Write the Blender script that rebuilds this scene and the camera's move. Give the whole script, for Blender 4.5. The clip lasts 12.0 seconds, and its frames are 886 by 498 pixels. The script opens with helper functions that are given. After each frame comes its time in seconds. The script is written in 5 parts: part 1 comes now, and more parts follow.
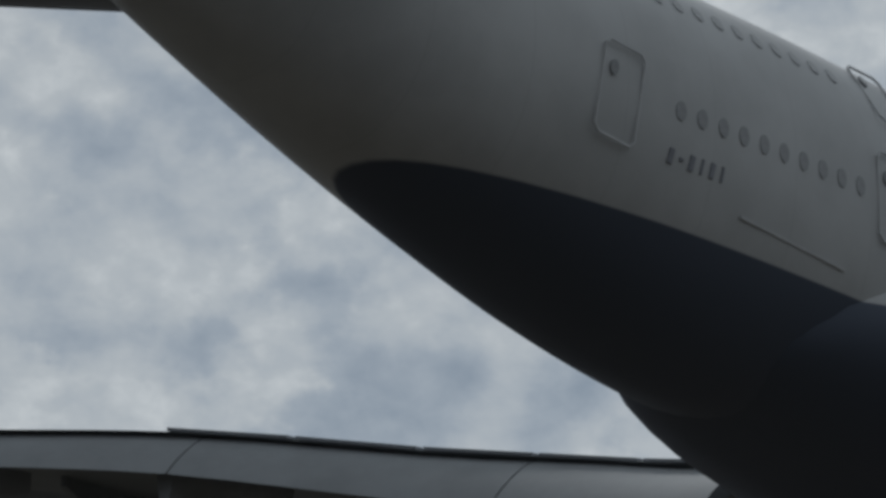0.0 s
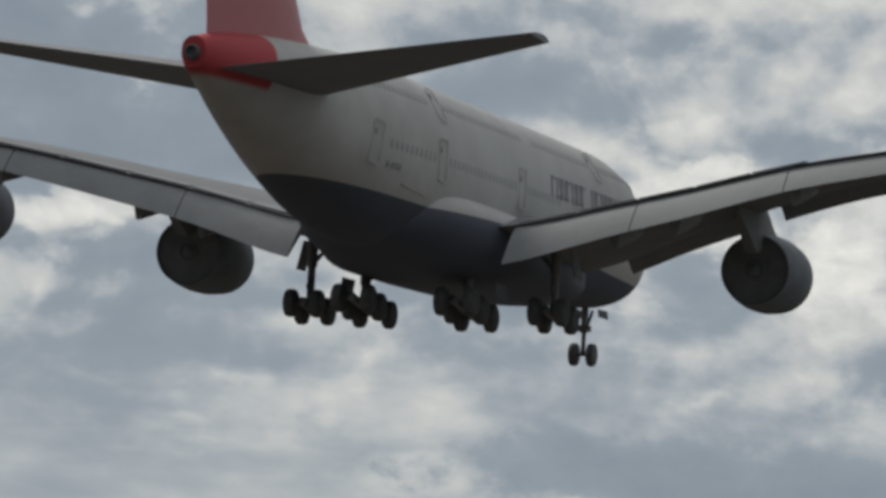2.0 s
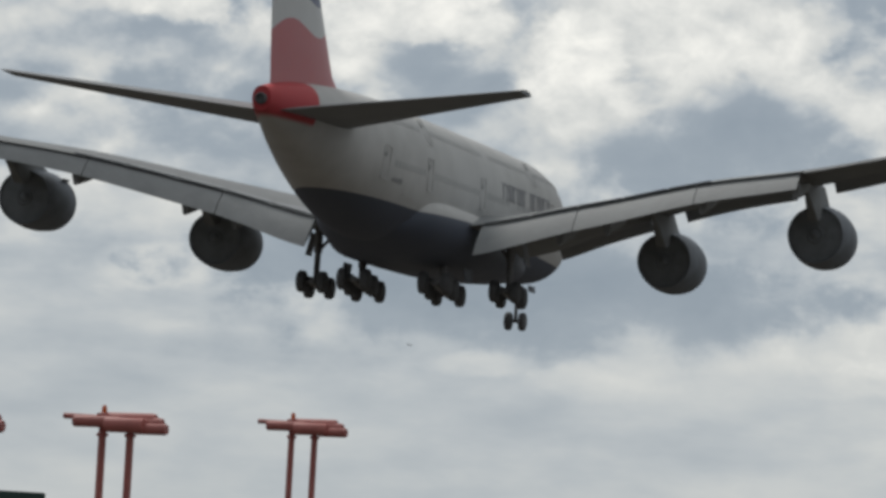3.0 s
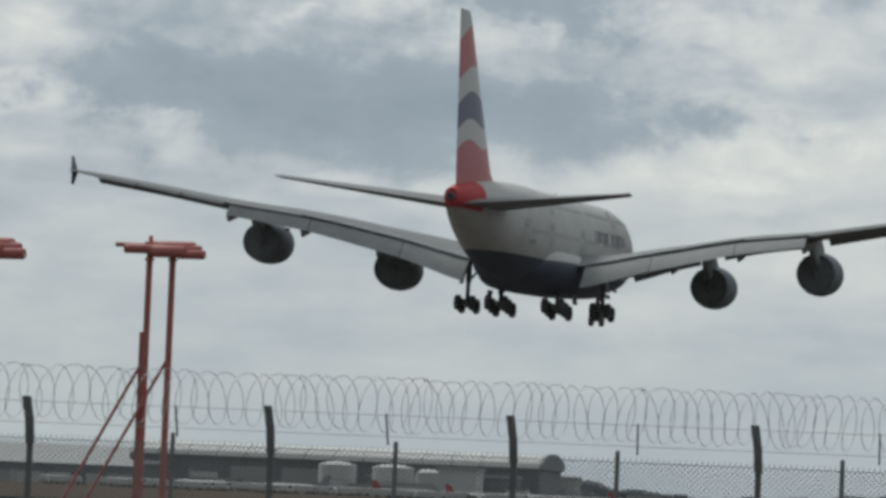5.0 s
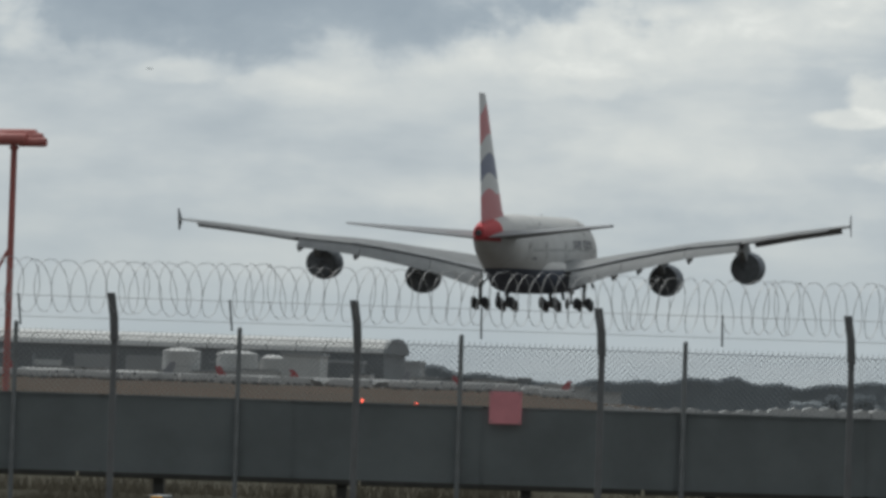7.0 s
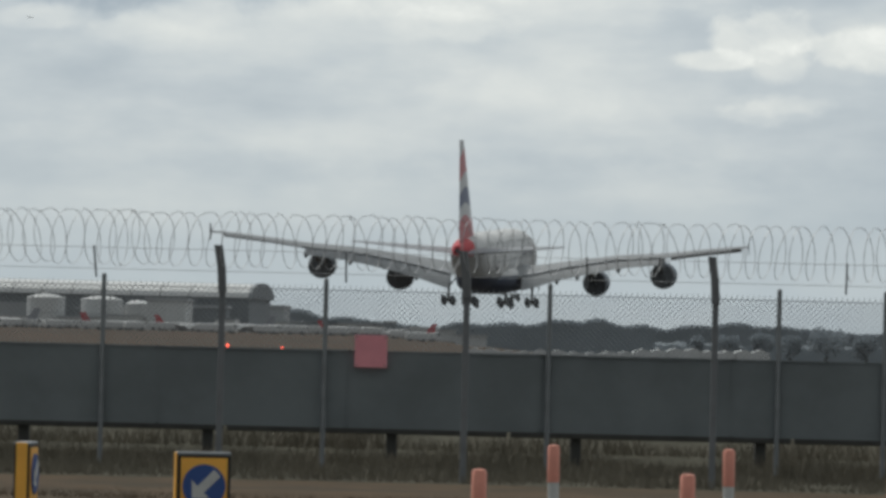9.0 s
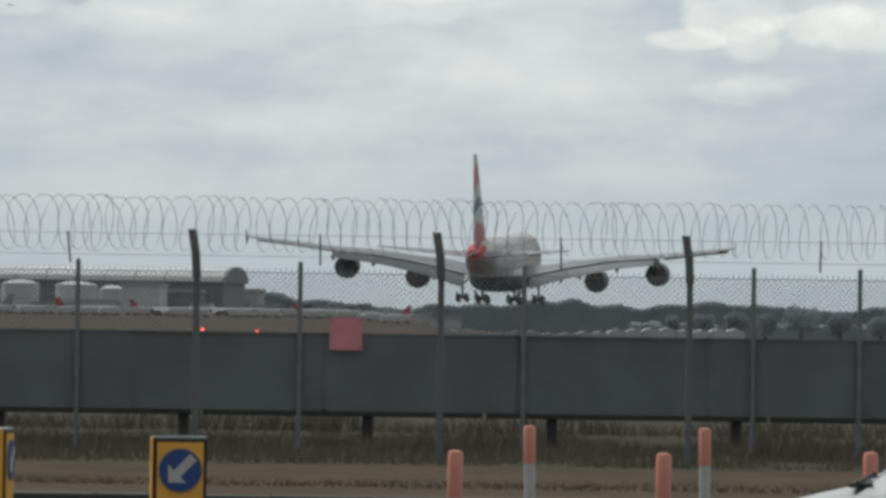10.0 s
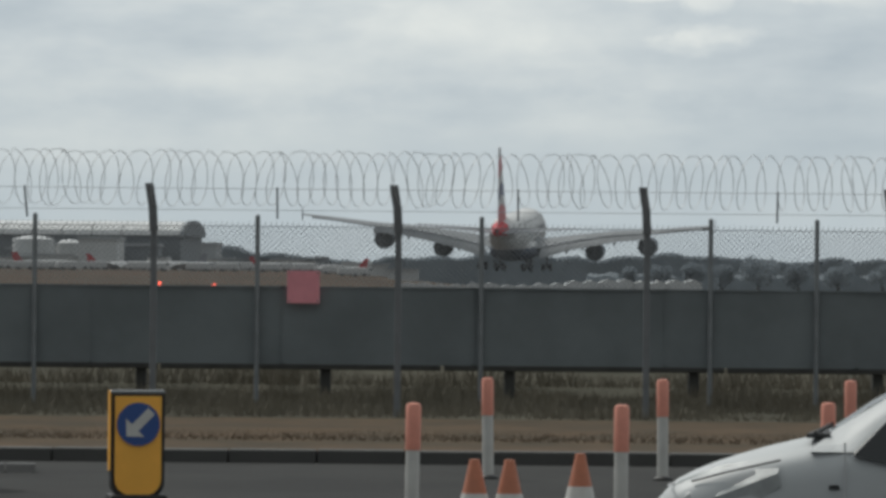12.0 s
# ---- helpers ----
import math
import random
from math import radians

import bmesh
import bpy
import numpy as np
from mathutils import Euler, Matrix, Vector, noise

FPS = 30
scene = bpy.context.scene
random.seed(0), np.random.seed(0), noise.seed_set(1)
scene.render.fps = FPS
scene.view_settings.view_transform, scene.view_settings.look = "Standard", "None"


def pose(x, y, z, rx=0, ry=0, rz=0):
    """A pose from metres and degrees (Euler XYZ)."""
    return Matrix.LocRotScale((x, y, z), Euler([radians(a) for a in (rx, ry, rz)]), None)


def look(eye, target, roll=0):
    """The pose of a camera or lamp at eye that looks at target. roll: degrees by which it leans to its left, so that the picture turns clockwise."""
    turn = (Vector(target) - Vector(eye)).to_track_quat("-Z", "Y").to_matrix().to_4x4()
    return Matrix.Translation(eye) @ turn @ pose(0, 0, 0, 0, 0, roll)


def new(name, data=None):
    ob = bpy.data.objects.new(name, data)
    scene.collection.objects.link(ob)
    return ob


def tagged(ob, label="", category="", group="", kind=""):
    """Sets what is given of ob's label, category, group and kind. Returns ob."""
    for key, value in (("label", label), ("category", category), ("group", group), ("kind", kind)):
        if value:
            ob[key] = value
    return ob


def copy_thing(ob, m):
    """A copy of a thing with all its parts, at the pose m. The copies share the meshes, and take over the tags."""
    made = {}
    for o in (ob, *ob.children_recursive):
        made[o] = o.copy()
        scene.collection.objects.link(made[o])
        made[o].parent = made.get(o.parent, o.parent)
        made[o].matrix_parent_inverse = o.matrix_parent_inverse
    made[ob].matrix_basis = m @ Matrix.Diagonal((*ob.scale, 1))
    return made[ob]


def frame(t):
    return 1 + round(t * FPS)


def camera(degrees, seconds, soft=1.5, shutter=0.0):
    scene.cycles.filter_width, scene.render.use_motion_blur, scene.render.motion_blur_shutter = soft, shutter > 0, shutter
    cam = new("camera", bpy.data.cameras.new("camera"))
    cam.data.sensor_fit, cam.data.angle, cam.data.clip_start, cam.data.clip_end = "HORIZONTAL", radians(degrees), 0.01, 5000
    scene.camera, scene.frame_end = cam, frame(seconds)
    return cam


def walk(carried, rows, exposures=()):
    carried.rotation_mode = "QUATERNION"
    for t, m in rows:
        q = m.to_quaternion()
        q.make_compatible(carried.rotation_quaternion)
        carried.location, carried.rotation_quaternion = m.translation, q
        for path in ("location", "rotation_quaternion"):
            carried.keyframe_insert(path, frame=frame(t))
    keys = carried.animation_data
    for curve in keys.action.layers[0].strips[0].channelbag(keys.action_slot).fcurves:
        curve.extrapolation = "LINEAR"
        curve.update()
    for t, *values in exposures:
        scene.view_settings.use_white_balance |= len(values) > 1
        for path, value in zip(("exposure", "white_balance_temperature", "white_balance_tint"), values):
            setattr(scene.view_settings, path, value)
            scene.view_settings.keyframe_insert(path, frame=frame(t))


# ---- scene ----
FOV = 11.089
EYE = (0.0, 0.0, 1.97)
cam = camera(FOV, 12.0, soft=3.5)
CAMERA_ROWS = [  # seconds, yaw, pitch, roll
    (0.0, 35.874, 23.081, -2.607),
    (0.2, 29.379, 20.143, -2.527),
    (0.5, 22.300, 16.557, -3.074),
    (0.8, 18.130, 13.872, -2.356),
    (1.0, 16.135, 12.280, -2.923),
    (1.2, 14.578, 10.805, -3.063),
    (1.5, 12.330, 9.370, -3.411),
    (2.0, 9.469, 7.836, -3.735),
    (2.5, 7.548, 6.291, -4.068),
    (3.0, 6.234, 5.403, -3.169),
    (3.2, 5.971, 5.265, -2.860),
    (4.8, 4.804, 3.447, -2.630),
    (5.0, 4.490, 3.229, -2.417),
    (5.5, 3.778, 2.662, -2.157),
    (6.0, 3.441, 2.489, -1.916),
    (6.5, 3.097, 2.249, -1.864),
    (7.0, 2.539, 1.857, -1.862),
    (7.5, 1.849, 1.419, -1.962),
    (9.5, 0.629, 1.116, -1.168),
    (10.0, 0.534, 0.972, -0.803),
    (10.5, 0.344, 0.922, -0.522),
    (11.0, 0.276, 0.771, -0.601),
    (11.5, 0.224, 0.591, -0.587),
    (12.0, -0.000, 0.382, -0.516),
]
EXPOSURES = [  # seconds, stops, kelvin, tint
    (0, -0.38, 5950, 8), (0.5, -0.42, 6150, 9), (1.0, -0.45, 6350, 9), (1.5, -0.3, 6500, 9), (2.5, -0.1, 6500, 10), (3.2, 0.05, 6500, 9), (5.0, 0.05, 6400, 7), (7.5, 0.15, 6400, 7), (12.0, 0.28, 6400, 7)]
walk(cam, [(t, pose(*EYE, 90 + pitch, roll, yaw)) for t, yaw, pitch, roll in CAMERA_ROWS], EXPOSURES)

# ---- world and sun ----
SUN_ELEVATION, SUN_AZIMUTH = 48, -42      # degrees; azimuth clockwise from +y


class Nodes:
    """A short way to write node trees."""
    def __init__(self, tree):
        self.tree = tree

    def add(self, kind, **settings):
        node = self.tree.nodes.new(kind)
        for key, value in settings.items():
            if key == "operation":
                node.operation = value
            elif key == "data_type":
                node.data_type = value
            elif key == "blend_type":
                node.blend_type = value
            elif key == "noise_dimensions":
                node.noise_dimensions = value
        return node

    def link(self, a, b):
        self.tree.links.new(a, b)

    def put(self, socket, value):
        if isinstance(value, bpy.types.NodeSocket):
            self.link(value, socket)
        elif value is not None:
            socket.default_value = value

    def math(self, operation, a, b=None, c=None, clamp=False):
        node = self.add("ShaderNodeMath", operation=operation)
        node.use_clamp = clamp
        for socket, value in zip(node.inputs, (a, b, c)):
            self.put(socket, value)
        return node.outputs[0]

    def noise(self, vector, scale, detail=4.0, rough=0.55, distortion=0.0):
        node = self.add("ShaderNodeTexNoise")
        self.put(node.inputs["Vector"], vector)
        node.inputs["Scale"].default_value, node.inputs["Detail"].default_value = scale, detail
        node.inputs["Roughness"].default_value, node.inputs["Distortion"].default_value = rough, distortion
        return node.outputs["Fac"]

    def step(self, value, low, high):
        node = self.add("ShaderNodeMapRange")
        node.interpolation_type = "SMOOTHSTEP"
        self.put(node.inputs[0], value)
        self.put(node.inputs[1], low)
        self.put(node.inputs[2], high)
        return node.outputs[0]

    def mix(self, fac, a, b):
        node = self.add("ShaderNodeMix", data_type="RGBA")
        self.put(node.inputs[0], fac)
        for socket, value in ((node.inputs[6], a), (node.inputs[7], b)):
            self.put(socket, (*value, 1) if isinstance(value, tuple) and len(value) == 3 else value)
        return node.outputs[2]

    def combine(self, x, y, z):
        node = self.add("ShaderNodeCombineXYZ")
        for socket, value in zip(node.inputs, (x, y, z)):
            self.put(socket, value)
        return node.outputs[0]

    def split(self, vector):
        node = self.add("ShaderNodeSeparateXYZ")
        self.link(vector, node.inputs[0])
        return node.outputs


# cloud banks: degrees left of +y, elevation, half width, half height, brightness added
CLOUDS = [
    (39.54, 23.50, 0.91, 0.61, 0.12),
    (42.60, 21.19, 0.73, 0.42, 0.22),
    (31.76, 19.14, 1.15, 0.55, 0.50),
    (19.22, 19.41, 2.18, 0.39, 0.40),
    (28.70, 17.98, 0.42, 1.27, 0.28),
    (27.2, 14.2, 1.8, 0.95, -0.42),
    (8.3, 8.8, 1.6, 0.5, 0.3),
    (17.0, 10.0, 4.0, 0.9, -0.3),
    (12.0, 14.0, 2.2, 0.8, 0.32),
    (15.2, 8.9, 1.5, 0.7, -0.22),
    (14.51, 15.11, 0.91, 0.27, 0.30),
    (19.49, 12.29, 1.39, 0.48, 0.42),
    (12.62, 12.88, 0.33, 0.24, 0.35),
    (15.61, 9.2, 4.61, 0.75, -0.36),
    (20.5, 10.3, 3.2, 0.9, -0.24),
    (14.49, 8.11, 0.79, 0.27, 0.42),
    (10.21, 8.37, 0.79, 0.36, 0.36),
    (15.19, 7.98, 0.91, 0.24, 0.30),
    (14.37, 7.50, 1.15, 0.36, -0.28),
    (8.25, 8.19, 1.09, 0.52, 0.42),
    (9.28, 11.61, 1.58, 0.61, -0.20),
    (10.49, 7.16, 2.55, 0.33, -0.22),
]
LOW_CLOUDS = [
    (14.67, 7.83, 0.61, 0.24, 0.30),
    (4.96, 8.19, 0.48, 0.36, 0.5),
    (9.88, 5.71, 0.61, 0.48, 0.14),
    (6.62, 8.72, 0.73, 0.42, 0.6),
    (4.78, 7.96, 0.45, 0.45, 0.34),
    (10.07, 4.99, 0.79, 0.33, 0.22),
    (6.51, 5.11, 3.39, 0.45, -0.55),
    (8.43, 4.01, 1.82, 0.24, -0.18),
    (7.29, 8.23, 1.58, 0.36, 0.36),
    (4.67, 7.42, 0.73, 0.58, 0.42),
    (2.93, 6.7, 1.58, 0.8, -0.3),
    (4.98, 4.75, 3.88, 0.55, -0.36),
    (0.76, 4.16, 0.73, 0.17, 0.15),
    (6.02, 3.97, 0.67, 0.19, 0.20),
    (4.53, 3.81, 0.85, 0.24, 0.12),
    (-3.1, 3.95, 0.6, 0.34, 0.42),
    (-4.5, 3.8, 0.9, 0.26, 0.4),
    (-2.5, 3.62, 0.5, 0.14, 0.4),
    (-3.4, 3.1, 0.8, 0.16, 0.18),
    (5.0, 4.95, 4.4, 0.42, -0.2),
    (4.2, 5.3, 3.4, 1.1, -0.2),
    (3.4, 8.2, 2.6, 0.9, 0.34),
    (0.9, 4.0, 1.1, 0.22, 0.2),
    (-3.31, 3.61, 0.42, 0.30, 0.3),
    (-3.25, 3.00, 0.79, 0.18, 0.20),
    (-0.15, 2.20, 4.85, 0.24, -0.12),
]


def make_world():
    world = bpy.data.worlds.new("sky")
    world.use_nodes = True
    scene.world = world
    tree = world.node_tree
    tree.nodes.clear()
    n = Nodes(tree)
    sky = n.add("ShaderNodeTexSky")
    sky.sky_type, sky.sun_disc = "NISHITA", False
    sky.sun_elevation, sky.sun_rotation = radians(SUN_ELEVATION), radians(SUN_AZIMUTH)
    blue = n.add("ShaderNodeVectorMath", operation="SCALE")
    n.link(sky.outputs[0], blue.inputs[0])
    blue.inputs["Scale"].default_value = 0.06
    coords = n.add("ShaderNodeTexCoord").outputs["Generated"]
    x, y, z = n.split(coords)
    azimuth = n.math("MULTIPLY", n.math("ARCTAN2", n.math("MULTIPLY", x, -1), y), 57.2958)
    elevation = n.math("MULTIPLY", n.math("ARCSINE", z), 57.2958)
    # clouds crowd towards the horizon
    flat = n.math("MULTIPLY", elevation, 1.35)
    place = n.combine(azimuth, flat, 3.7)
    big = n.noise(place, 0.2, 5, 0.5)
    streaks = n.noise(n.combine(n.math("MULTIPLY", azimuth, 0.42), flat, 8.1), 0.8, 6, 0.52)
    cells = n.noise(place, 0.62, 6, 0.52)
    heaped = n.step(elevation, 4.0, 8.5)
    puffs = n.math("ADD", n.math("MULTIPLY", cells, heaped), n.math("MULTIPLY", streaks, n.math("SUBTRACT", 1.0, heaped)))
    rag = n.noise(place, 0.85, 6, 0.56, 0.2)
    edge = n.math("SUBTRACT", rag, 0.5)
    fine_edge = n.math("SUBTRACT", n.noise(place, 2.3, 5, 0.58, 0.3), 0.5)
    value = n.math("ADD", n.math("MULTIPLY", n.math("SUBTRACT", big, 0.5), 0.7), n.math("MULTIPLY", n.math("SUBTRACT", puffs, 0.5), 0.95))
    # sunlit rims where the banks end
    rim = n.math("DIVIDE", n.math("SUBTRACT", n.noise(place, 0.36, 6, 0.5), 0.53), 0.035)
    rim = n.math("DIVIDE", 1.0, n.math("ADD", 1.0, n.math("MULTIPLY", rim, rim)))
    rim = n.math("MULTIPLY", n.math("MULTIPLY", rim, n.step(puffs, 0.45, 0.65)), n.step(elevation, 2.5, 6.0))
    value = n.math("ADD", value, n.math("MULTIPLY", rim, 0.2))
    texture = n.math("ADD", 0.05, n.math("MULTIPLY", n.noise(place, 1.5, 6, 0.6, 0.3), 1.5))
    for a, e, w, h, gain in CLOUDS + LOW_CLOUDS:
        da = n.math("DIVIDE", n.math("SUBTRACT", azimuth, a), w)
        de = n.math("DIVIDE", n.math("SUBTRACT", elevation, e), h)
        r = n.math("SQRT", n.math("ADD", n.math("MULTIPLY", da, da), n.math("MULTIPLY", de, de)))
        r = n.math("ADD", r, n.math("MULTIPLY", edge, 2.4 if h > 0.45 else 1.3))
        if h <= 0.45:
            r = n.math("ADD", r, n.math("MULTIPLY", fine_edge, 1.0))
        value = n.math("ADD", value, n.math("MULTIPLY", n.math("MULTIPLY", n.step(r, 1.35, 0.35) if h > 0.45 or gain < 0 else n.step(r, 1.15, 0.6), texture), gain))
    higher = n.combine(n.math("ADD", azimuth, 0.22), n.math("ADD", flat, 0.42), 3.7)
    soft = n.step(elevation, 13.0, 18.0)                     # thin, even cloud higher up
    relief = n.math("SUBTRACT", n.noise(place, 0.55, 5, 0.5, 0.35), n.noise(higher, 0.55, 5, 0.5, 0.35))
    value = n.math("ADD", value, n.math("MULTIPLY", relief, n.math("MULTIPLY", n.math("ADD", 0.25, n.math("MULTIPLY", heaped, 0.75)), n.math("SUBTRACT", 1.0, n.math("MULTIPLY", soft, 0.7)))))
    ramp = n.add("ShaderNodeValToRGB")
    # more broken in the middle heights, pale and even low down and high up
    middle = n.step(elevation, 3.5, 7.5)
    value = n.math("MULTIPLY", value, n.math("SUBTRACT", n.math("ADD", 0.62, n.math("MULTIPLY", middle, 1.13)), n.math("MULTIPLY", soft, 0.6)))
    level = n.math("ADD", n.math("SUBTRACT", 0.585, n.math("MULTIPLY", middle, 0.09)), n.math("MULTIPLY", n.step(elevation, 15.0, 20.0), 0.2))
    # bright heaps keep their folds
    value = n.math("ADD", value, level)
    high = n.math("MAXIMUM", n.math("SUBTRACT", value, 0.62), 0.0)
    high = n.math("DIVIDE", n.math("MULTIPLY", high, 0.42), n.math("ADD", high, 0.42))
    folds = n.math("MULTIPLY", n.math("SUBTRACT", n.noise(place, 1.9, 6, 0.6, 0.4), 0.5), n.math("MULTIPLY", high, 1.8))
    deep = n.math("MAXIMUM", n.math("SUBTRACT", 0.42, value), 0.0)
    deep = n.math("DIVIDE", n.math("MULTIPLY", deep, 0.34), n.math("ADD", deep, 0.34))
    dark_folds = n.math("MULTIPLY", n.math("SUBTRACT", n.noise(n.combine(n.math("MULTIPLY", azimuth, 0.6), flat, 5.3), 0.9, 6, 0.55, 0.3), 0.5), n.math("MULTIPLY", deep, 1.5))
    body = n.math("MINIMUM", n.math("MAXIMUM", value, 0.42), 0.62)
    body = n.math("ADD", n.math("SUBTRACT", body, deep), n.math("ADD", dark_folds, folds))
    n.link(n.math("ADD", body, high), ramp.inputs[0])
    steps = ramp.color_ramp.elements
    steps[0].position, steps[0].color = 0.0, (0.228, 0.277, 0.335, 1)
    steps[1].position, steps[1].color = 1.0, (0.95, 0.935, 0.88, 1)
    for at, colour in ((0.35, (0.33, 0.378, 0.428, 1)), (0.55, (0.472, 0.508, 0.536, 1)), (0.75, (0.65, 0.66, 0.645, 1))):
        steps.new(at).color = colour
    # pale haze low over the ground
    low = n.step(elevation, 3.2, 0.4)
    clouds = n.mix(n.math("MULTIPLY", low, 0.75), ramp.outputs[0], (0.395, 0.448, 0.485))
    # brighter on the sun's side and, as under any cloud cover, towards the zenith
    ahead = n.math("ADD", 0.74, n.math("MULTIPLY", y, 0.26))
    thick = n.math("ADD", 1.0, n.math("MULTIPLY", n.step(elevation, 26.0, 60.0), 0.5))
    shade = n.add("ShaderNodeVectorMath", operation="SCALE")
    n.link(clouds, shade.inputs[0])
    n.link(n.math("MULTIPLY", ahead, thick), shade.inputs["Scale"])
    add = n.mix(0.93, blue.outputs[0], shade.outputs[0])
    back = n.add("ShaderNodeBackground")
    n.link(add, back.inputs[0])
    back.inputs[1].default_value = 1.0
    n.link(back.outputs[0], n.add("ShaderNodeOutputWorld").inputs[0])


make_world()
lamp = bpy.data.lights.new("sun", "SUN")
lamp.energy, lamp.angle, lamp.color = 1.9, radians(16), (1.0, 0.96, 0.9)
sun = new("sun", lamp)
a, e = radians(SUN_AZIMUTH), radians(SUN_ELEVATION)
sun.matrix_world = look((0, 0, 0), (-math.sin(a) * math.cos(e), -math.cos(a) * math.cos(e), -math.sin(e)))

# ---- materials ----
def material(name, colour, rough=0.6, metal=0.0, vary=0.12, scale=3.0, bump=0.0, fine=40.0, colour2=None, coat=0.0, gloss=0.5):
    """A surface with two scales of variation in colour, and fine relief."""
    m = bpy.data.materials.new(name)
    m.use_nodes = True
    n = Nodes(m.node_tree)
    shader = m.node_tree.nodes["Principled BSDF"]
    coords = n.add("ShaderNodeTexCoord").outputs["Object"]
    wide, grain = n.noise(coords, scale, 4, 0.6), n.noise(coords, fine, 3, 0.6)
    dark = tuple(c * (1 - 1.6 * vary) for c in colour) if colour2 is None else colour2
    fac = n.math("ADD", n.math("MULTIPLY", n.step(wide, 0.3, 0.7), 0.7), n.math("MULTIPLY", grain, 0.3))
    n.link(n.mix(fac, dark, tuple(colour)), shader.inputs["Base Color"])
    n.put(shader.inputs["Roughness"], n.math("ADD", rough - 0.08, n.math("MULTIPLY", wide, 0.16), clamp=True))
    shader.inputs["Metallic"].default_value = metal
    shader.inputs["Specular IOR Level"].default_value = gloss
    shader.inputs["Coat Weight"].default_value = coat
    if bump:
        relief = n.add("ShaderNodeBump")
        relief.inputs["Strength"].default_value, relief.inputs["Distance"].default_value = bump, 0.02
        n.link(grain, relief.inputs["Height"])
        n.link(relief.outputs[0], shader.inputs["Normal"])
    return m


WHITE, NAVY, RED = (0.5, 0.505, 0.505), (0.083, 0.097, 0.13), (0.43, 0.058, 0.068)


def livery():
    """White over navy with a red tail cone, with faint skin panels and grime along the belly."""
    m = bpy.data.materials.new("fuselage_paint")
    m.use_nodes = True
    n = Nodes(m.node_tree)
    shader = m.node_tree.nodes["Principled BSDF"]
    coords = n.add("ShaderNodeTexCoord").outputs["Object"]
    x, y, z = n.split(coords)
    wide = n.noise(coords, 0.35, 5, 0.6)
    station = n.math("SUBTRACT", 36.0, y)
    # the sweep of the navy belly: rises from the tail to the wing
    line = n.math("ADD", -2.2, n.math("MULTIPLY", n.step(station, 46.0, 60.0), 0.2))
    line = n.math("SUBTRACT", line, n.math("MULTIPLY", n.step(station, 26.0, 8.0), 0.5))
    blue = n.step(n.math("SUBTRACT", line, z), -0.03, 0.03)
    # panel seams
    seam = n.math("ABSOLUTE", n.math("SUBTRACT", n.math("FRACT", n.math("DIVIDE", station, 2.55)), 0.5))
    seam = n.math("MULTIPLY", n.step(seam, 0.012, 0.004), 0.16)
    white = n.mix(n.step(wide, 0.35, 0.7), tuple(c * 0.86 for c in WHITE), WHITE)
    white = n.mix(seam, white, (0.3, 0.3, 0.3))
    base = n.mix(blue, white, NAVY)
    tail = n.math("ADD", n.math("MULTIPLY", n.math("SUBTRACT", station, 65.2), 1.0), n.math("MULTIPLY", n.math("SUBTRACT", z, 1.4), 0.55))
    tail = n.math("MULTIPLY", n.step(tail, 0.05, 0.2), n.step(n.math("ADD", z, n.math("MULTIPLY", station, -0.02)), -0.45, -0.15))
    n.link(n.mix(tail, base, RED), shader.inputs["Base Color"])
    n.put(shader.inputs["Roughness"], n.math("ADD", 0.52, n.math("MULTIPLY", wide, 0.2)))
    shader.inputs["Specular IOR Level"].default_value = 0.2
    return m


def fin_paint():
    """Waves of red, white and navy across the tail fin."""
    m = bpy.data.materials.new("fin_paint")
    m.use_nodes = True
    n = Nodes(m.node_tree)
    shader = m.node_tree.nodes["Principled BSDF"]
    coords = n.add("ShaderNodeTexCoord").outputs["Object"]
    x, y, z = n.split(coords)
    aft = n.math("SUBTRACT", -34.0, y)                       # metres ahead of the trailing edge's foot, negative forward
    wave = n.math("MULTIPLY", n.math("SINE", n.math("MULTIPLY", aft, 0.55)), 0.7)
    h = n.math("ADD", n.math("ADD", z, wave), n.math("MULTIPLY", aft, 0.16))
    ramp = n.add("ShaderNodeValToRGB")
    n.link(n.math("DIVIDE", n.math("SUBTRACT", h, 2.0), 16.0), ramp.inputs[0])
    ramp.color_ramp.interpolation = "CONSTANT"
    e = ramp.color_ramp.elements
    e[0].position, e[0].color = 0.0, (*RED, 1)
    e[1].position, e[1].color = 0.235, (*WHITE, 1)
    for at, colour in ((0.345, (0.03, 0.045, 0.13)), (0.49, WHITE), (0.625, RED), (0.85, WHITE)):
        e.new(at).color = (*colour, 1)
    grime = n.noise(coords, 0.8, 4, 0.6)
    n.link(n.mix(n.math("MULTIPLY", grime, 0.22), ramp.outputs[0], (0.25, 0.25, 0.27)), shader.inputs["Base Color"])
    shader.inputs["Roughness"].default_value = 0.4
    return m


M_BODY = livery()
M_FIN = fin_paint()
M_WING = material("wing_grey", (0.21, 0.222, 0.232), 0.65, 0.0, 0.14, 0.5, 0, 6, gloss=0.2)
M_FLAP = material("flap_grey", (0.285, 0.3, 0.312), 0.68, 0.0, 0.14, 0.6, 0, 8, gloss=0.2)
# nacelle, exhaust and tyre tones are lifted, standing in for haze over distance
M_NAVY = material("nacelle_navy", (0.185, 0.206, 0.235), 0.65, 0.0, 0.2, 0.6, 0, 8, gloss=0.12)
M_EXHAUST = material("hazed_exhaust", (0.23, 0.25, 0.272), 0.9, 0.0, 0.2, 1.0, gloss=0.02)
M_METAL = material("exhaust_metal", (0.15, 0.16, 0.17), 0.8, 0.0, 0.3, 2.0, gloss=0.2)
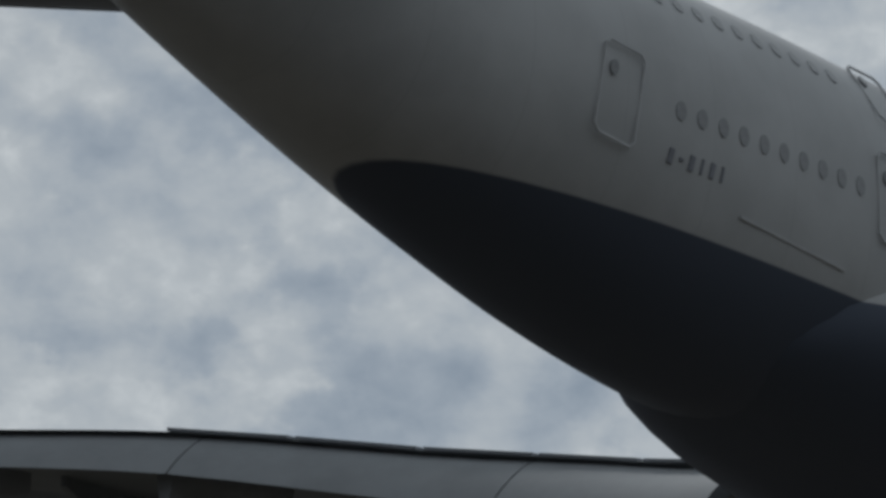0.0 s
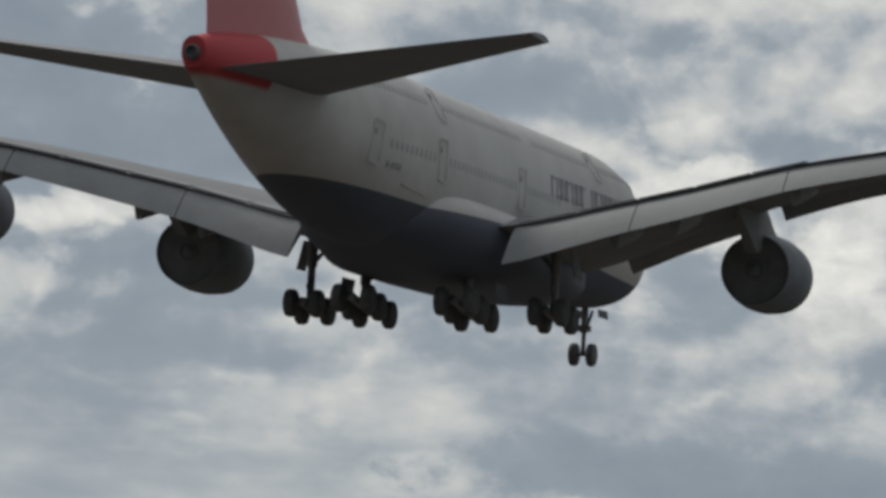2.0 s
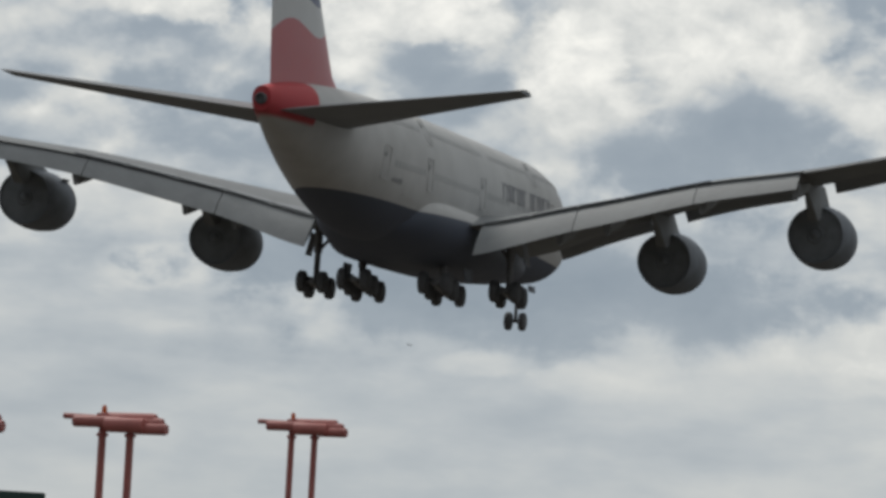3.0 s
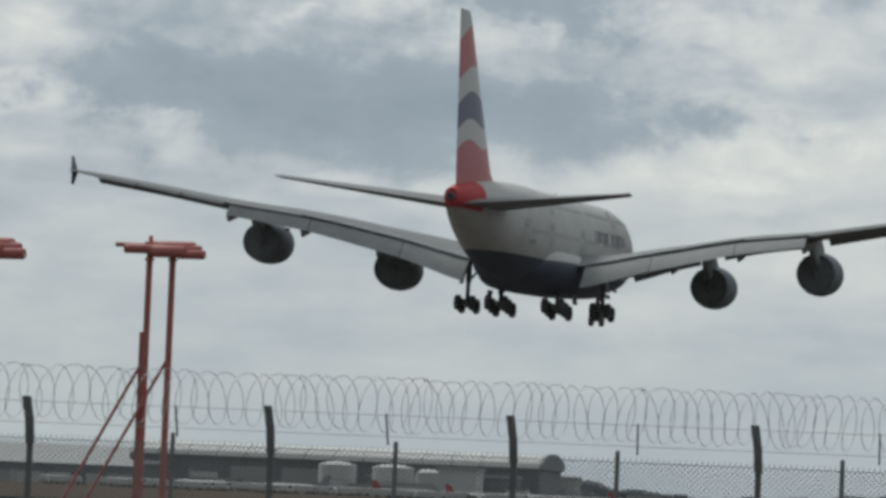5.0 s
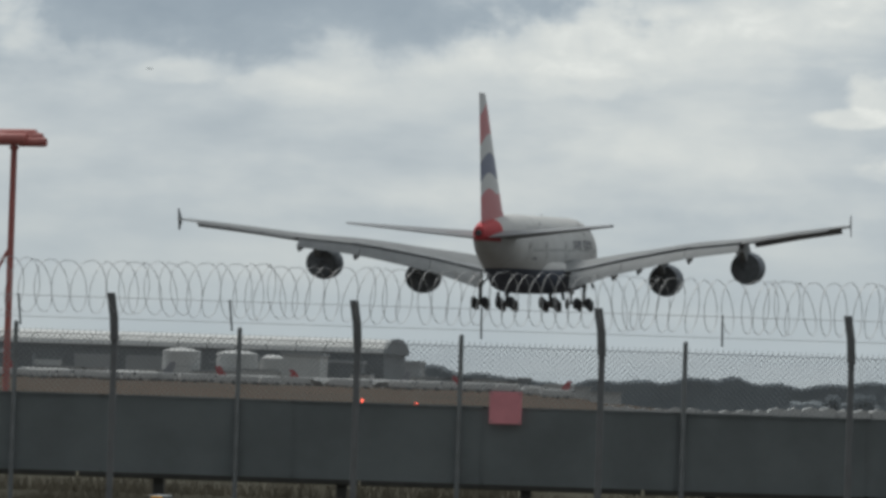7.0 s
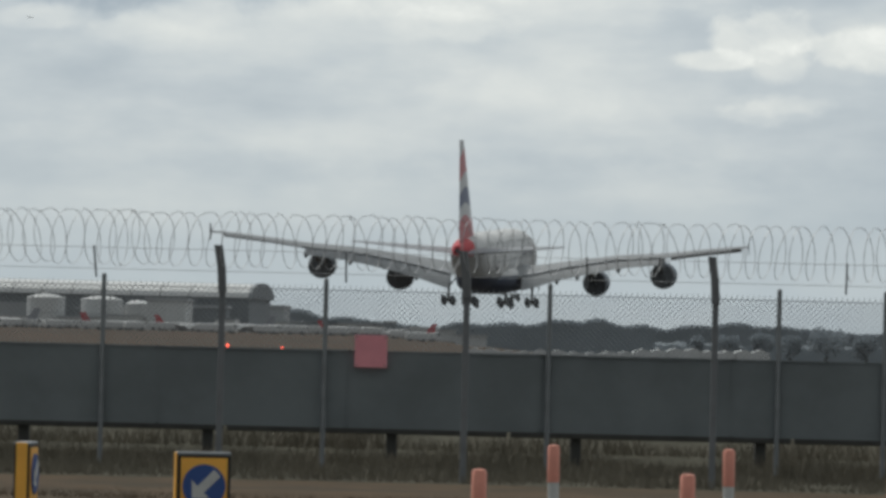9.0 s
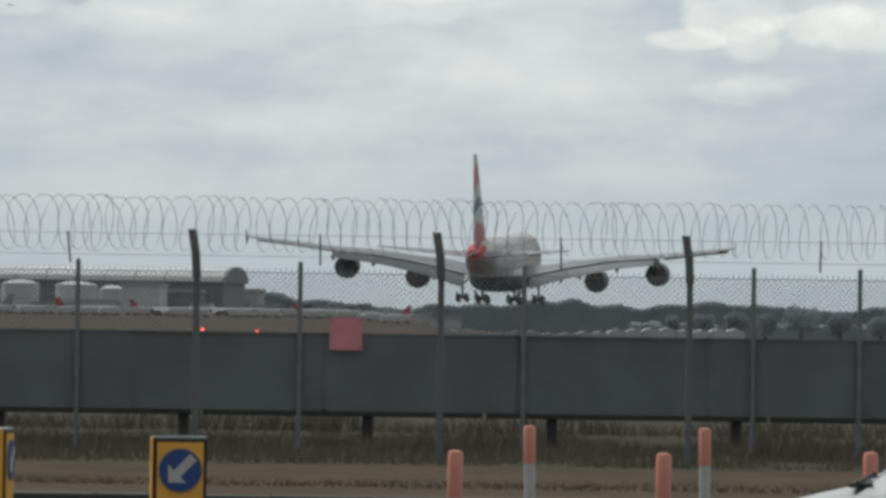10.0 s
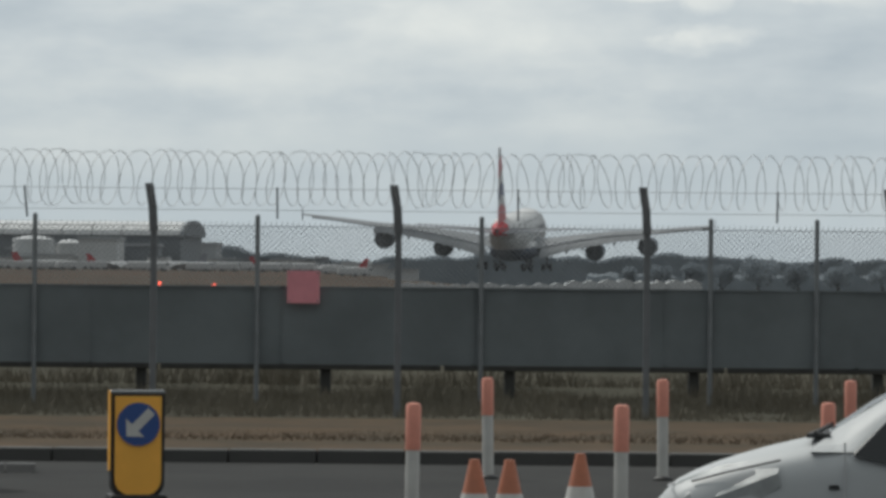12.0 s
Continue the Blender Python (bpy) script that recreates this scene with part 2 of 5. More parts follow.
M_LIP = material("bare_lip_metal", (0.5, 0.5, 0.5), 0.3, 0.9, 0.1, 2.0)
M_TYRE = material("tyre_rubber", (0.125, 0.13, 0.138), 0.85, 0, 0.2, 4, 0.2)
M_STRUT = material("gear_steel", (0.2, 0.2, 0.205), 0.45, 0.3, 0.2, 4)
M_HUB = material("wheel_hub", (0.25, 0.25, 0.25), 0.5, 0.3, 0.15, 6)
M_GLASS = material("cabin_window_dark", (0.3, 0.305, 0.31), 0.4, 0, 0.2, 8)
M_LINE = material("door_seam", (0.55, 0.555, 0.56), 0.6, 0, 0.1, 5)
M_LETTER = material("lettering_navy", (0.22, 0.225, 0.25), 0.45, 0, 0.1, 4)
M_WHITE = material("white_paint", WHITE, 0.4, 0, 0.06, 0.8, 0, 10)
M_FAIRING = material("fairing_pale_grey", (0.26, 0.27, 0.28), 0.65, 0, 0.15, 1.0, gloss=0.2)
M_TRACK = material("fairing_dark_grey", (0.13, 0.138, 0.148), 0.65, 0, 0.15, 1.0, gloss=0.2)
M_STAB = material("tailplane_grey", (0.23, 0.243, 0.262), 0.62, 0, 0.1, 0.5, 0, 6, gloss=0.25)
M_RED = material("red_paint", RED, 0.5, 0, 0.2, 2.0)

M_ORANGE_STEEL = material("signal_red_steel", (0.44, 0.145, 0.13), 0.55, 0, 0.18, 1.5, 0.1, 20)
M_GALV = material("weathered_galvanised_steel", (0.23, 0.245, 0.255), 0.6, 0.2, 0.2, 3.0, 0.2, 60)
M_POST = material("dark_fence_post", (0.18, 0.19, 0.2), 0.7, 0.1, 0.2, 3.0, 0.2, 60)
M_WIRE = material("razor_wire", (0.46, 0.47, 0.48), 0.5, 0.2, 0.15, 3.0)
M_SCREEN = material("dark_mesh_screen", (0.168, 0.186, 0.193), 0.9, 0, 0.22, 0.9, 0.15, 30)


def lets_light_through(m, colour):
    """Thin woven stuff and leaves pass some light on."""
    tree = m.node_tree
    passed = tree.nodes.new("ShaderNodeBsdfTranslucent")
    passed.inputs[0].default_value = (*colour, 1)
    both = tree.nodes.new("ShaderNodeAddShader")
    tree.links.new(tree.nodes["Principled BSDF"].outputs[0], both.inputs[0])
    tree.links.new(passed.outputs[0], both.inputs[1])
    tree.links.new(both.outputs[0], tree.nodes["Material Output"].inputs[0])


lets_light_through(M_SCREEN, (0.07, 0.078, 0.081))
M_SIGN = material("red_sign", (0.74, 0.29, 0.33), 0.5, 0, 0.1, 4.0)
M_ASPHALT = material("asphalt", (0.047, 0.047, 0.046), 0.95, 0, 0.22, 0.45, 0.4, 12, colour2=(0.03, 0.03, 0.03), gloss=0.08)
M_KERB = material("kerb_stone", (0.075, 0.074, 0.07), 0.9, 0, 0.2, 0.8, 0.3, 30)
M_VERGE = material("dry_grass_soil", (0.105, 0.074, 0.05), 0.95, 0, 0.3, 0.7, 0.6, 7, colour2=(0.052, 0.046, 0.035), gloss=0.05)
M_BANK = material("rough_bank", (0.09, 0.085, 0.066), 0.95, 0, 0.3, 0.6, 0.6, 7, colour2=(0.058, 0.057, 0.046), gloss=0.05)
M_LINK = material("galvanised_mesh_wire", (0.27, 0.285, 0.295), 0.6, 0.1, 0.15, 3.0)
M_BLADE = material("grass_blades", (0.165, 0.145, 0.108), 0.9, 0, 0.3, 1.0, colour2=(0.115, 0.106, 0.08))
M_FIELD = material("airfield_grass", (0.115, 0.1, 0.085), 0.95, 0, 0.2, 0.03, 0, 0.4, colour2=(0.075, 0.07, 0.06), gloss=0.0)
M_DRY = material("dry_brown_field", (0.105, 0.078, 0.062), 0.95, 0, 0.2, 0.04, 0, 0.3, colour2=(0.075, 0.069, 0.06), gloss=0.0)
M_RUNWAY = material("runway_concrete", (0.105, 0.1, 0.095), 0.9, 0, 0.15, 0.02, 0, 0.3, gloss=0.0)
M_STRAW = material("straw", (0.15, 0.11, 0.073), 0.9, 0, 0.3, 1.0, colour2=(0.115, 0.088, 0.06))
M_BARRIER = material("dark_barrier_timber", (0.075, 0.075, 0.072), 0.9, 0, 0.25, 3.0)
# pale blue-grey base: distance haze mixed into the leaf colour
M_HAZED_FOLIAGE = material("hazed_far_foliage", (0.17, 0.195, 0.215), 0.95, 0, 0.25, 0.05, 0, 0.8)
lets_light_through(M_HAZED_FOLIAGE, (0.1, 0.115, 0.127))
# dark cladding and grey roofs are lifted a little in place of distance haze
M_SHED = material("dark_cladding", (0.17, 0.186, 0.2), 0.7, 0, 0.15, 0.05, 0, 0.5)
M_PALE = material("pale_cladding", (0.5, 0.51, 0.51), 0.7, 0, 0.12, 0.05, 0, 0.5)
M_ROOF = material("grey_roof", (0.32, 0.335, 0.345), 0.7, 0, 0.12, 0.05, 0, 0.5)
M_LAMP_POST = material("painted_lamp_post", (0.13, 0.14, 0.145), 0.55, 0.2, 0.15, 2.0, 0.1, 30)
M_YELLOW = material("yellow_bollard_plastic", (0.95, 0.47, 0.07), 0.45, 0, 0.08, 3.0)
M_BLACK = material("black_plastic", (0.018, 0.018, 0.018), 0.6, 0, 0.2, 4.0)
M_BLUE = material("blue_sign_face", (0.035, 0.085, 0.27), 0.4, 0, 0.08, 4.0)
M_CONE = material("orange_plastic", (0.74, 0.3, 0.22), 0.6, 0, 0.12, 5.0)
M_CONE_OLD = material("dirty_orange_plastic", (0.5, 0.18, 0.1), 0.6, 0, 0.2, 5.0)
M_SLEEVE = material("white_reflective_sleeve", (0.56, 0.55, 0.52), 0.55, 0, 0.12, 5.0)
M_CAR = material("white_car_paint", (0.42, 0.435, 0.44), 0.5, 0, 0.04, 1.0, gloss=0.3)
M_CAR_GLASS = material("tinted_glass", (0.015, 0.018, 0.02), 0.22, 0, 0.1, 1.0)
M_LENS = material("clear_lens", (0.42, 0.44, 0.44), 0.2, 0.0, 0.2, 9.0)
M_AMBER = material("amber_lens", (0.6, 0.12, 0.02), 0.3, 0, 0.1, 5.0)


def glow(name, colour, power):
    m = bpy.data.materials.new(name)
    m.use_nodes = True
    s = m.node_tree.nodes["Principled BSDF"]
    s.inputs["Base Color"].default_value = (*colour, 1)
    s.inputs["Emission Color"].default_value = (*colour, 1)
    s.inputs["Emission Strength"].default_value = power
    return m


M_GREEN = material("dark_green_paint", (0.03, 0.07, 0.06), 0.5, 0, 0.15, 3.0)
M_REDLIGHT = glow("red_airfield_light", (1.0, 0.12, 0.07), 2.2)


# ---- mesh helpers ----
def part(name, bm, mat, parent=None, label="", m=None, smooth=False):
    me = bpy.data.meshes.new(name)
    bm.normal_update()
    bm.to_mesh(me)
    bm.free()
    for one in (mat if isinstance(mat, (list, tuple)) else [mat]):
        me.materials.append(one)
    if smooth:
        me.shade_smooth()
        me.set_sharp_from_angle(angle=radians(38))
    ob = new(name, me)
    if parent is not None:
        ob.parent = parent
    if m is not None:
        ob.matrix_basis = m
    if label:
        ob["label"] = label
    return ob


def empty(name, m, label, category, group="", kind=""):
    ob = new(name)
    ob.matrix_basis = m
    return tagged(ob, label, category, group, kind)


def skin(rings, close_ends=True, bm=None):
    """A tube through rings of points, all with the same number of points."""
    bm = bm or bmesh.new()
    rows = [[bm.verts.new(p) for p in ring] for ring in rings]
    count = len(rows[0])
    for a, b in zip(rows, rows[1:]):
        for i in range(count):
            j = (i + 1) % count
            bm.faces.new((a[i], a[j], b[j], b[i]))
    if close_ends:
        bm.faces.new(rows[0][::-1])
        bm.faces.new(rows[-1])
    bmesh.ops.recalc_face_normals(bm, faces=bm.faces)
    return bm


def box(size, centre=(0, 0, 0), bevel=0.0, bm=None, m=None):
    bm = bm or bmesh.new()
    made = bmesh.ops.create_cube(bm, size=1.0, matrix=(m or Matrix()) @ Matrix.Translation(centre) @ Matrix.Diagonal((*size, 1)))
    if bevel:
        edges = {e for v in made["verts"] for e in v.link_edges}
        bmesh.ops.bevel(bm, geom=list(edges), offset=bevel, segments=2, affect="EDGES", profile=0.6)
    return bm


def rod(a, b, r1, r2=None, sides=10, bm=None):
    """A round bar from a to b."""
    a, b = Vector(a), Vector(b)
    q = (b - a).to_track_quat("Z", "Y")
    rings = []
    for p, r in ((a, r1), (b, r1 if r2 is None else r2)):
        rings.append([p + q @ Vector((r * math.cos(k * math.tau / sides), r * math.sin(k * math.tau / sides), 0)) for k in range(sides)])
    return skin(rings, True, bm)


def lathe(profile, axis="y", sides=32, closed=False, bm=None):
    """Turn (along, radius) pairs round an axis."""
    rings = []
    for along, r in profile:
        ring = []
        for k in range(sides):
            c, s = r * math.cos(k * math.tau / sides), r * math.sin(k * math.tau / sides)
            ring.append((c, along, s) if axis == "y" else (along, c, s) if axis == "x" else (c, s, along))
        rings.append(ring)
    return skin(rings, not closed, bm)


def between(table, t):
    """Straight lines between the rows (t, values...) of a table."""
    for a, b in zip(table, table[1:]):
        if t <= b[0]:
            f = max(0.0, (t - a[0]) / (b[0] - a[0]))
            return [u + (v - u) * f for u, v in zip(a[1:], b[1:])]
    return list(table[-1][1:])


def smooth_between(table, t):
    """Catmull-Rom through the rows of a table."""
    for i in range(len(table) - 1):
        a, b = table[i], table[i + 1]
        if t <= b[0]:
            o, c = table[max(0, i - 1)], table[min(len(table) - 1, i + 2)]
            h = b[0] - a[0]
            f = max(0.0, (t - a[0]) / h)
            out = []
            for k in range(1, len(a)):
                ma = (b[k] - o[k]) / max(1e-6, b[0] - o[0]) * h
                mb = (c[k] - a[k]) / max(1e-6, c[0] - a[0]) * h
                f2, f3 = f * f, f * f * f
                out.append((2 * f3 - 3 * f2 + 1) * a[k] + (f3 - 2 * f2 + f) * ma + (-2 * f3 + 3 * f2) * b[k] + (f3 - f2) * mb)
            return out
    return list(table[-1][1:])

# ---- the airliner: x to its right, y ahead, z up from the fuselage's middle; nose at y = 36 ----
FUSELAGE = [  # station from the nose, half width, top, bottom
    (2.2, 0.06, -1.62, -1.72), (2.7, 0.95, -0.9, -2.4), (3.7, 1.75, 0.1, -3.0), (5.2, 2.5, 1.4, -3.5), (7.1, 3.05, 2.7, -3.9),
    (9.4, 3.4, 3.65, -4.12), (11.8, 3.53, 4.05, -4.2), (15.0, 3.57, 4.2, -4.2), (44.0, 3.57, 4.25, -4.2), (48.0, 3.53, 4.3, -4.17),
    (52.0, 3.38, 4.25, -3.72), (56.0, 3.06, 4.12, -2.86), (60.0, 2.56, 3.93, -1.86), (64.0, 1.92, 3.62, -0.72), (67.0, 1.35, 3.3, 0.2),
    (69.0, 0.95, 3.0, 0.8), (70.4, 0.66, 2.75, 1.2), (70.7, 0.54, 2.68, 1.32)]


def hull(station, angle):
    """A point of the skin; angle from the right side upwards."""
    w, top, bottom = smooth_between(FUSELAGE, station)
    mid, h = (top + bottom) / 2, (top - bottom) / 2
    c, s = math.cos(angle), math.sin(angle)
    p = 0.9
    return Vector((w * math.copysign(abs(c) ** p, c), 36 - station, mid + h * math.copysign(abs(s) ** p, s)))


def side_at(station, z):
    """The right side's x and lean at a height."""
    w, top, bottom = smooth_between(FUSELAGE, station)
    mid, h = (top + bottom) / 2, (top - bottom) / 2
    s = max(-0.98, min(0.98, (z - mid) / h))
    angle = math.asin(math.copysign(abs(s) ** (1 / 0.9), s))
    a, b = hull(station, angle - 0.02), hull(station, angle + 0.02)
    return hull(station, angle), math.degrees(math.atan2(b.x - a.x, b.z - a.z)), angle


def skin_pose(station, z, off=0.012, side=1):
    """A pose on the hull: local x ahead along the skin, y up along it, z outwards."""
    p, lean, angle = side_at(station, z)
    ahead = (hull(station - 0.3, angle) - hull(station + 0.3, angle)).normalized()
    up = (hull(station, angle + 0.03) - hull(station, angle - 0.03)).normalized()
    out = ahead.cross(up)
    if out.x < 0:
        out = -out
    up = out.cross(ahead)
    m = Matrix((ahead, up, out)).transposed().to_4x4()
    m.translation = p + out * off
    if side < 0:
        m = Matrix.Diagonal((-1, 1, 1, 1)) @ m @ Matrix.Diagonal((1, 1, -1, 1))
    return m


def airfoil(chord, thick, count=14):
    """Points (back from the leading edge, up) round a wing section."""
    upper, lower = [], []
    for i in range(count + 1):
        u = 0.5 - 0.5 * math.cos(math.pi * i / count)
        t = 5 * thick * (0.2969 * math.sqrt(u) - 0.126 * u - 0.3516 * u * u + 0.2843 * u ** 3 - 0.1015 * u ** 4)
        camber = 0.02 * 4 * u * (1 - u)
        upper.append((u * chord, (camber + t) * chord))
        lower.append((u * chord, (camber - t * 0.9) * chord))
    return upper + lower[-2:0:-1]


WING = [  # x, leading edge station, chord, z, thickness
    (2.5, 19.6, 20.4, -2.6, 0.125), (6.0, 22.6, 17.6, -2.25, 0.12), (10.0, 25.9, 14.3, -1.3, 0.112), (14.0, 29.2, 11.8, -0.5, 0.105),
    (20.0, 34.0, 9.7, 0.58, 0.098), (26.5, 39.2, 7.5, 1.3, 0.094), (33.0, 44.2, 5.6, 2.3, 0.09), (38.9, 48.6, 4.0, 3.1, 0.088), (39.7, 49.8, 2.9, 3.2, 0.08)]


def wing_at(x):
    return smooth_between(WING, x)


def lifting(rows, side, steps, table):
    rings = []
    for i in range(steps + 1):
        x = rows[0] + (rows[1] - rows[0]) * i / steps
        le, chord, z, thick = table(x)
        rings.append([(side * x, 36 - le - b, z + u) for b, u in airfoil(chord, thick)])
    return skin(rings)


def flap(x0, x1, side, chord0, chord1, drop, steps=6, back=0.0):
    """A drooped flap behind the wing's trailing edge."""
    rings = []
    for i in range(steps + 1):
        f = i / steps
        x, c = x0 + (x1 - x0) * f, chord0 + (chord1 - chord0) * f
        le, chord, z, thick = wing_at(x)
        y, top = 36 - (le + chord) + 0.55 - back, z + 0.02
        a = radians(drop)
        ring = []
        for b, u in airfoil(c, 0.13, 8):
            ring.append((side * x, y - b * math.cos(a) + u * math.sin(a) * -1, top - b * math.sin(a) + u * math.cos(a)))
        rings.append(ring)
    return skin(rings)


def canoe(x, side, length, wide, deep):
    """A flap track fairing: a keel under the wing, pointed ahead and cut off blunt behind the flap."""
    le, chord, z, thick = wing_at(x)
    rings = []
    for i in range(9):
        u = i / 8
        w = wide * 0.5 * min(1.0, 0.15 + 1.5 * u) * (1 - 0.25 * u * u)
        y = 36 - le - chord + length * 0.92 - u * length
        top, low = z - 0.25 - 0.5 * u, z - 0.5 - deep * (0.25 + 0.75 * u ** 0.8)
        rings.append([(side * x - w, y, top), (side * x - w, y, (top + low) / 2), (side * x - w * 0.55, y, low + 0.1), (side * x, y, low), (side * x + w * 0.55, y, low + 0.1), (side * x + w, y, (top + low) / 2), (side * x + w, y, top)])
    return skin(rings)


def slat(x0, x1, side, chord, drop, steps=6):
    """A lowered slat ahead of the wing's leading edge."""
    a, rings = radians(drop), []
    for i in range(steps + 1):
        x = x0 + (x1 - x0) * i / steps
        le, whole, z, thick = wing_at(x)
        c = chord * (0.55 + 0.45 * whole / 12)
        rings.append([(side * x, 36 - le + 0.75 * c - b * math.cos(a) - u * math.sin(a), z - 0.5 * c * math.sin(a) - 0.3 + b * math.sin(a) + u * math.cos(a)) for b, u in airfoil(c, 0.16, 8)])
    return skin(rings)


def wheel(parent, name, p, r, w):
    """A tyre with its hub."""
    t = part(name, lathe([(-w / 2, r * 0.55), (-w / 2, r * 0.8), (-w * 0.42, r * 0.93), (-w * 0.2, r), (w * 0.2, r), (w * 0.42, r * 0.93), (w / 2, r * 0.8), (w / 2, r * 0.55)], "x", 22), M_TYRE, parent, "", Matrix.Translation(p), True)
    part("wheel_hub", lathe([(-w * 0.46, r * 0.2), (-w * 0.5, r * 0.5), (w * 0.5, r * 0.5), (w * 0.46, r * 0.2)], "x", 14), M_HUB, t, "", None, True)
    return t


def bogie(plane, name, x, station, top, low, axles, spread, tilt, label):
    """A main gear leg: strut, brace, beam and its wheels."""
    base = empty(name, Matrix.Translation((x, 36 - station, 0)), label, "")
    base.parent = plane
    bm = rod((0, 0, top), (0, 0, (top + low) / 2), 0.27, 0.27, 14)
    rod((0, 0, (top + low) / 2), (0, 0, low), 0.2, 0.2, 14, bm)
    part("strut", bm, M_STRUT, base, "", None, True)
    inward = -1 if x > 0 else 1
    bm = rod((0.1 * inward, 0, (top + low) / 2 + 0.2), (1.7 * inward, 0.3, top + 0.1), 0.11, 0.11, 8)
    rod((0, -0.1, low + 0.6), (0, -0.55, low + 1.0), 0.07, 0.07, 6, bm)
    rod((0, -0.55, low + 1.0), (0, -0.15, low + 1.5), 0.07, 0.07, 6, bm)
    part("side_brace", bm, M_STRUT, base)
    m = Matrix.Translation((0, 0, low)) @ Matrix.Rotation(radians(tilt), 4, "X")
    reach = max(abs(a) for a in axles)
    bm = box((0.34, 2 * reach + 0.5, 0.36), (0, 0, 0), 0.08)
    for a in axles:
        rod((-spread, a, 0), (spread, a, 0), 0.1, 0.1, 8, bm)
    part("bogie_beam", bm, M_STRUT, base, "", m)
    for a in axles:
        for s in (-spread, spread):
            wheel(base, "wheel", m @ Vector((s, a, 0)), 0.7, 0.53)
    return base


def engine(plane, x, station, z):
    """A nacelle seen from behind: fan cowl, core cowl, plug, pylon and strake."""
    base = empty("engine", Matrix.Translation((x, 36 - station, z)), "dark navy turbofan engine nacelle under the wing", "")
    base.parent = plane
    # y = 0 is the fan nozzle's edge
    def big(rows):
        return [(1.08 * a, 0.99 * r) for a, r in rows]
    outer = [(5.1, 1.5), (5.25, 1.58), (5.1, 1.68), (4.4, 1.87), (3.2, 1.98), (2.0, 1.98), (0.8, 1.87), (0.0, 1.74), (0.02, 1.68), (1.2, 1.6), (2.6, 1.6)]
    part("fan_cowl", lathe(big(outer), "y", 40, True), M_NAVY, base, "dark navy fan cowl", None, True)
    part("inlet_lip", lathe(big([(4.7, 1.82), (5.1, 1.69), (5.27, 1.58), (5.1, 1.49), (4.6, 1.46)]), "y", 40, True), M_LIP, base, "bare metal inlet lip", Matrix.Diagonal((1.004, 1, 1.004, 1)), True)
    # disc closes the duct; its flat tone replaces the shade inside
    part("outlet_ring", lathe(big([(0.12, 1.69), (0.09, 0.3)]), "y", 32), M_EXHAUST, base, "flat slate disc closing the fan duct round the core")
    part("core_cowl", lathe(big([(0.6, 0.6), (0.12, 0.56), (0.03, 0.48), (0.02, 0.42), (0.07, 0.38)]), "y", 32, True), M_EXHAUST, base, "dark core cowl", None, True)
    part("exhaust_plug", lathe([(0.15, 0.38), (0.03, 0.28), (-0.06, 0.05)], "y", 20), M_EXHAUST, base, "", None, True)
    le, chord, wz, thick = wing_at(abs(x))
    top = wz - z + 0.1
    rear = -(36 - station) + (36 - le) - 0.42 * chord       # local y of the pylon's tail
    rings = []
    for y, low, high, w in ((4.3, 1.75, 1.95, 0.1), (2.6, 1.7, 2.15, 0.3), (0.6, 1.2, top - 0.1, 0.36), (-1.0, 0.75, top, 0.34), (min(-2.2, rear), top - 0.55, top, 0.08)):
        rings.append([(-w, y, low), (w, y, low), (w, y, high), (-w, y, high)])
    part("pylon", skin(rings), M_WING, base, "grey pylon")
    inboard = -1 if x > 0 else 1
    part("strake", box((0.06, 1.2, 0.36), (0, 0, 0)), M_NAVY, base, "", Matrix.Rotation(radians(48 * inboard), 4, "Y") @ Matrix.Translation((0, 3.3, 2.05)))
    return base


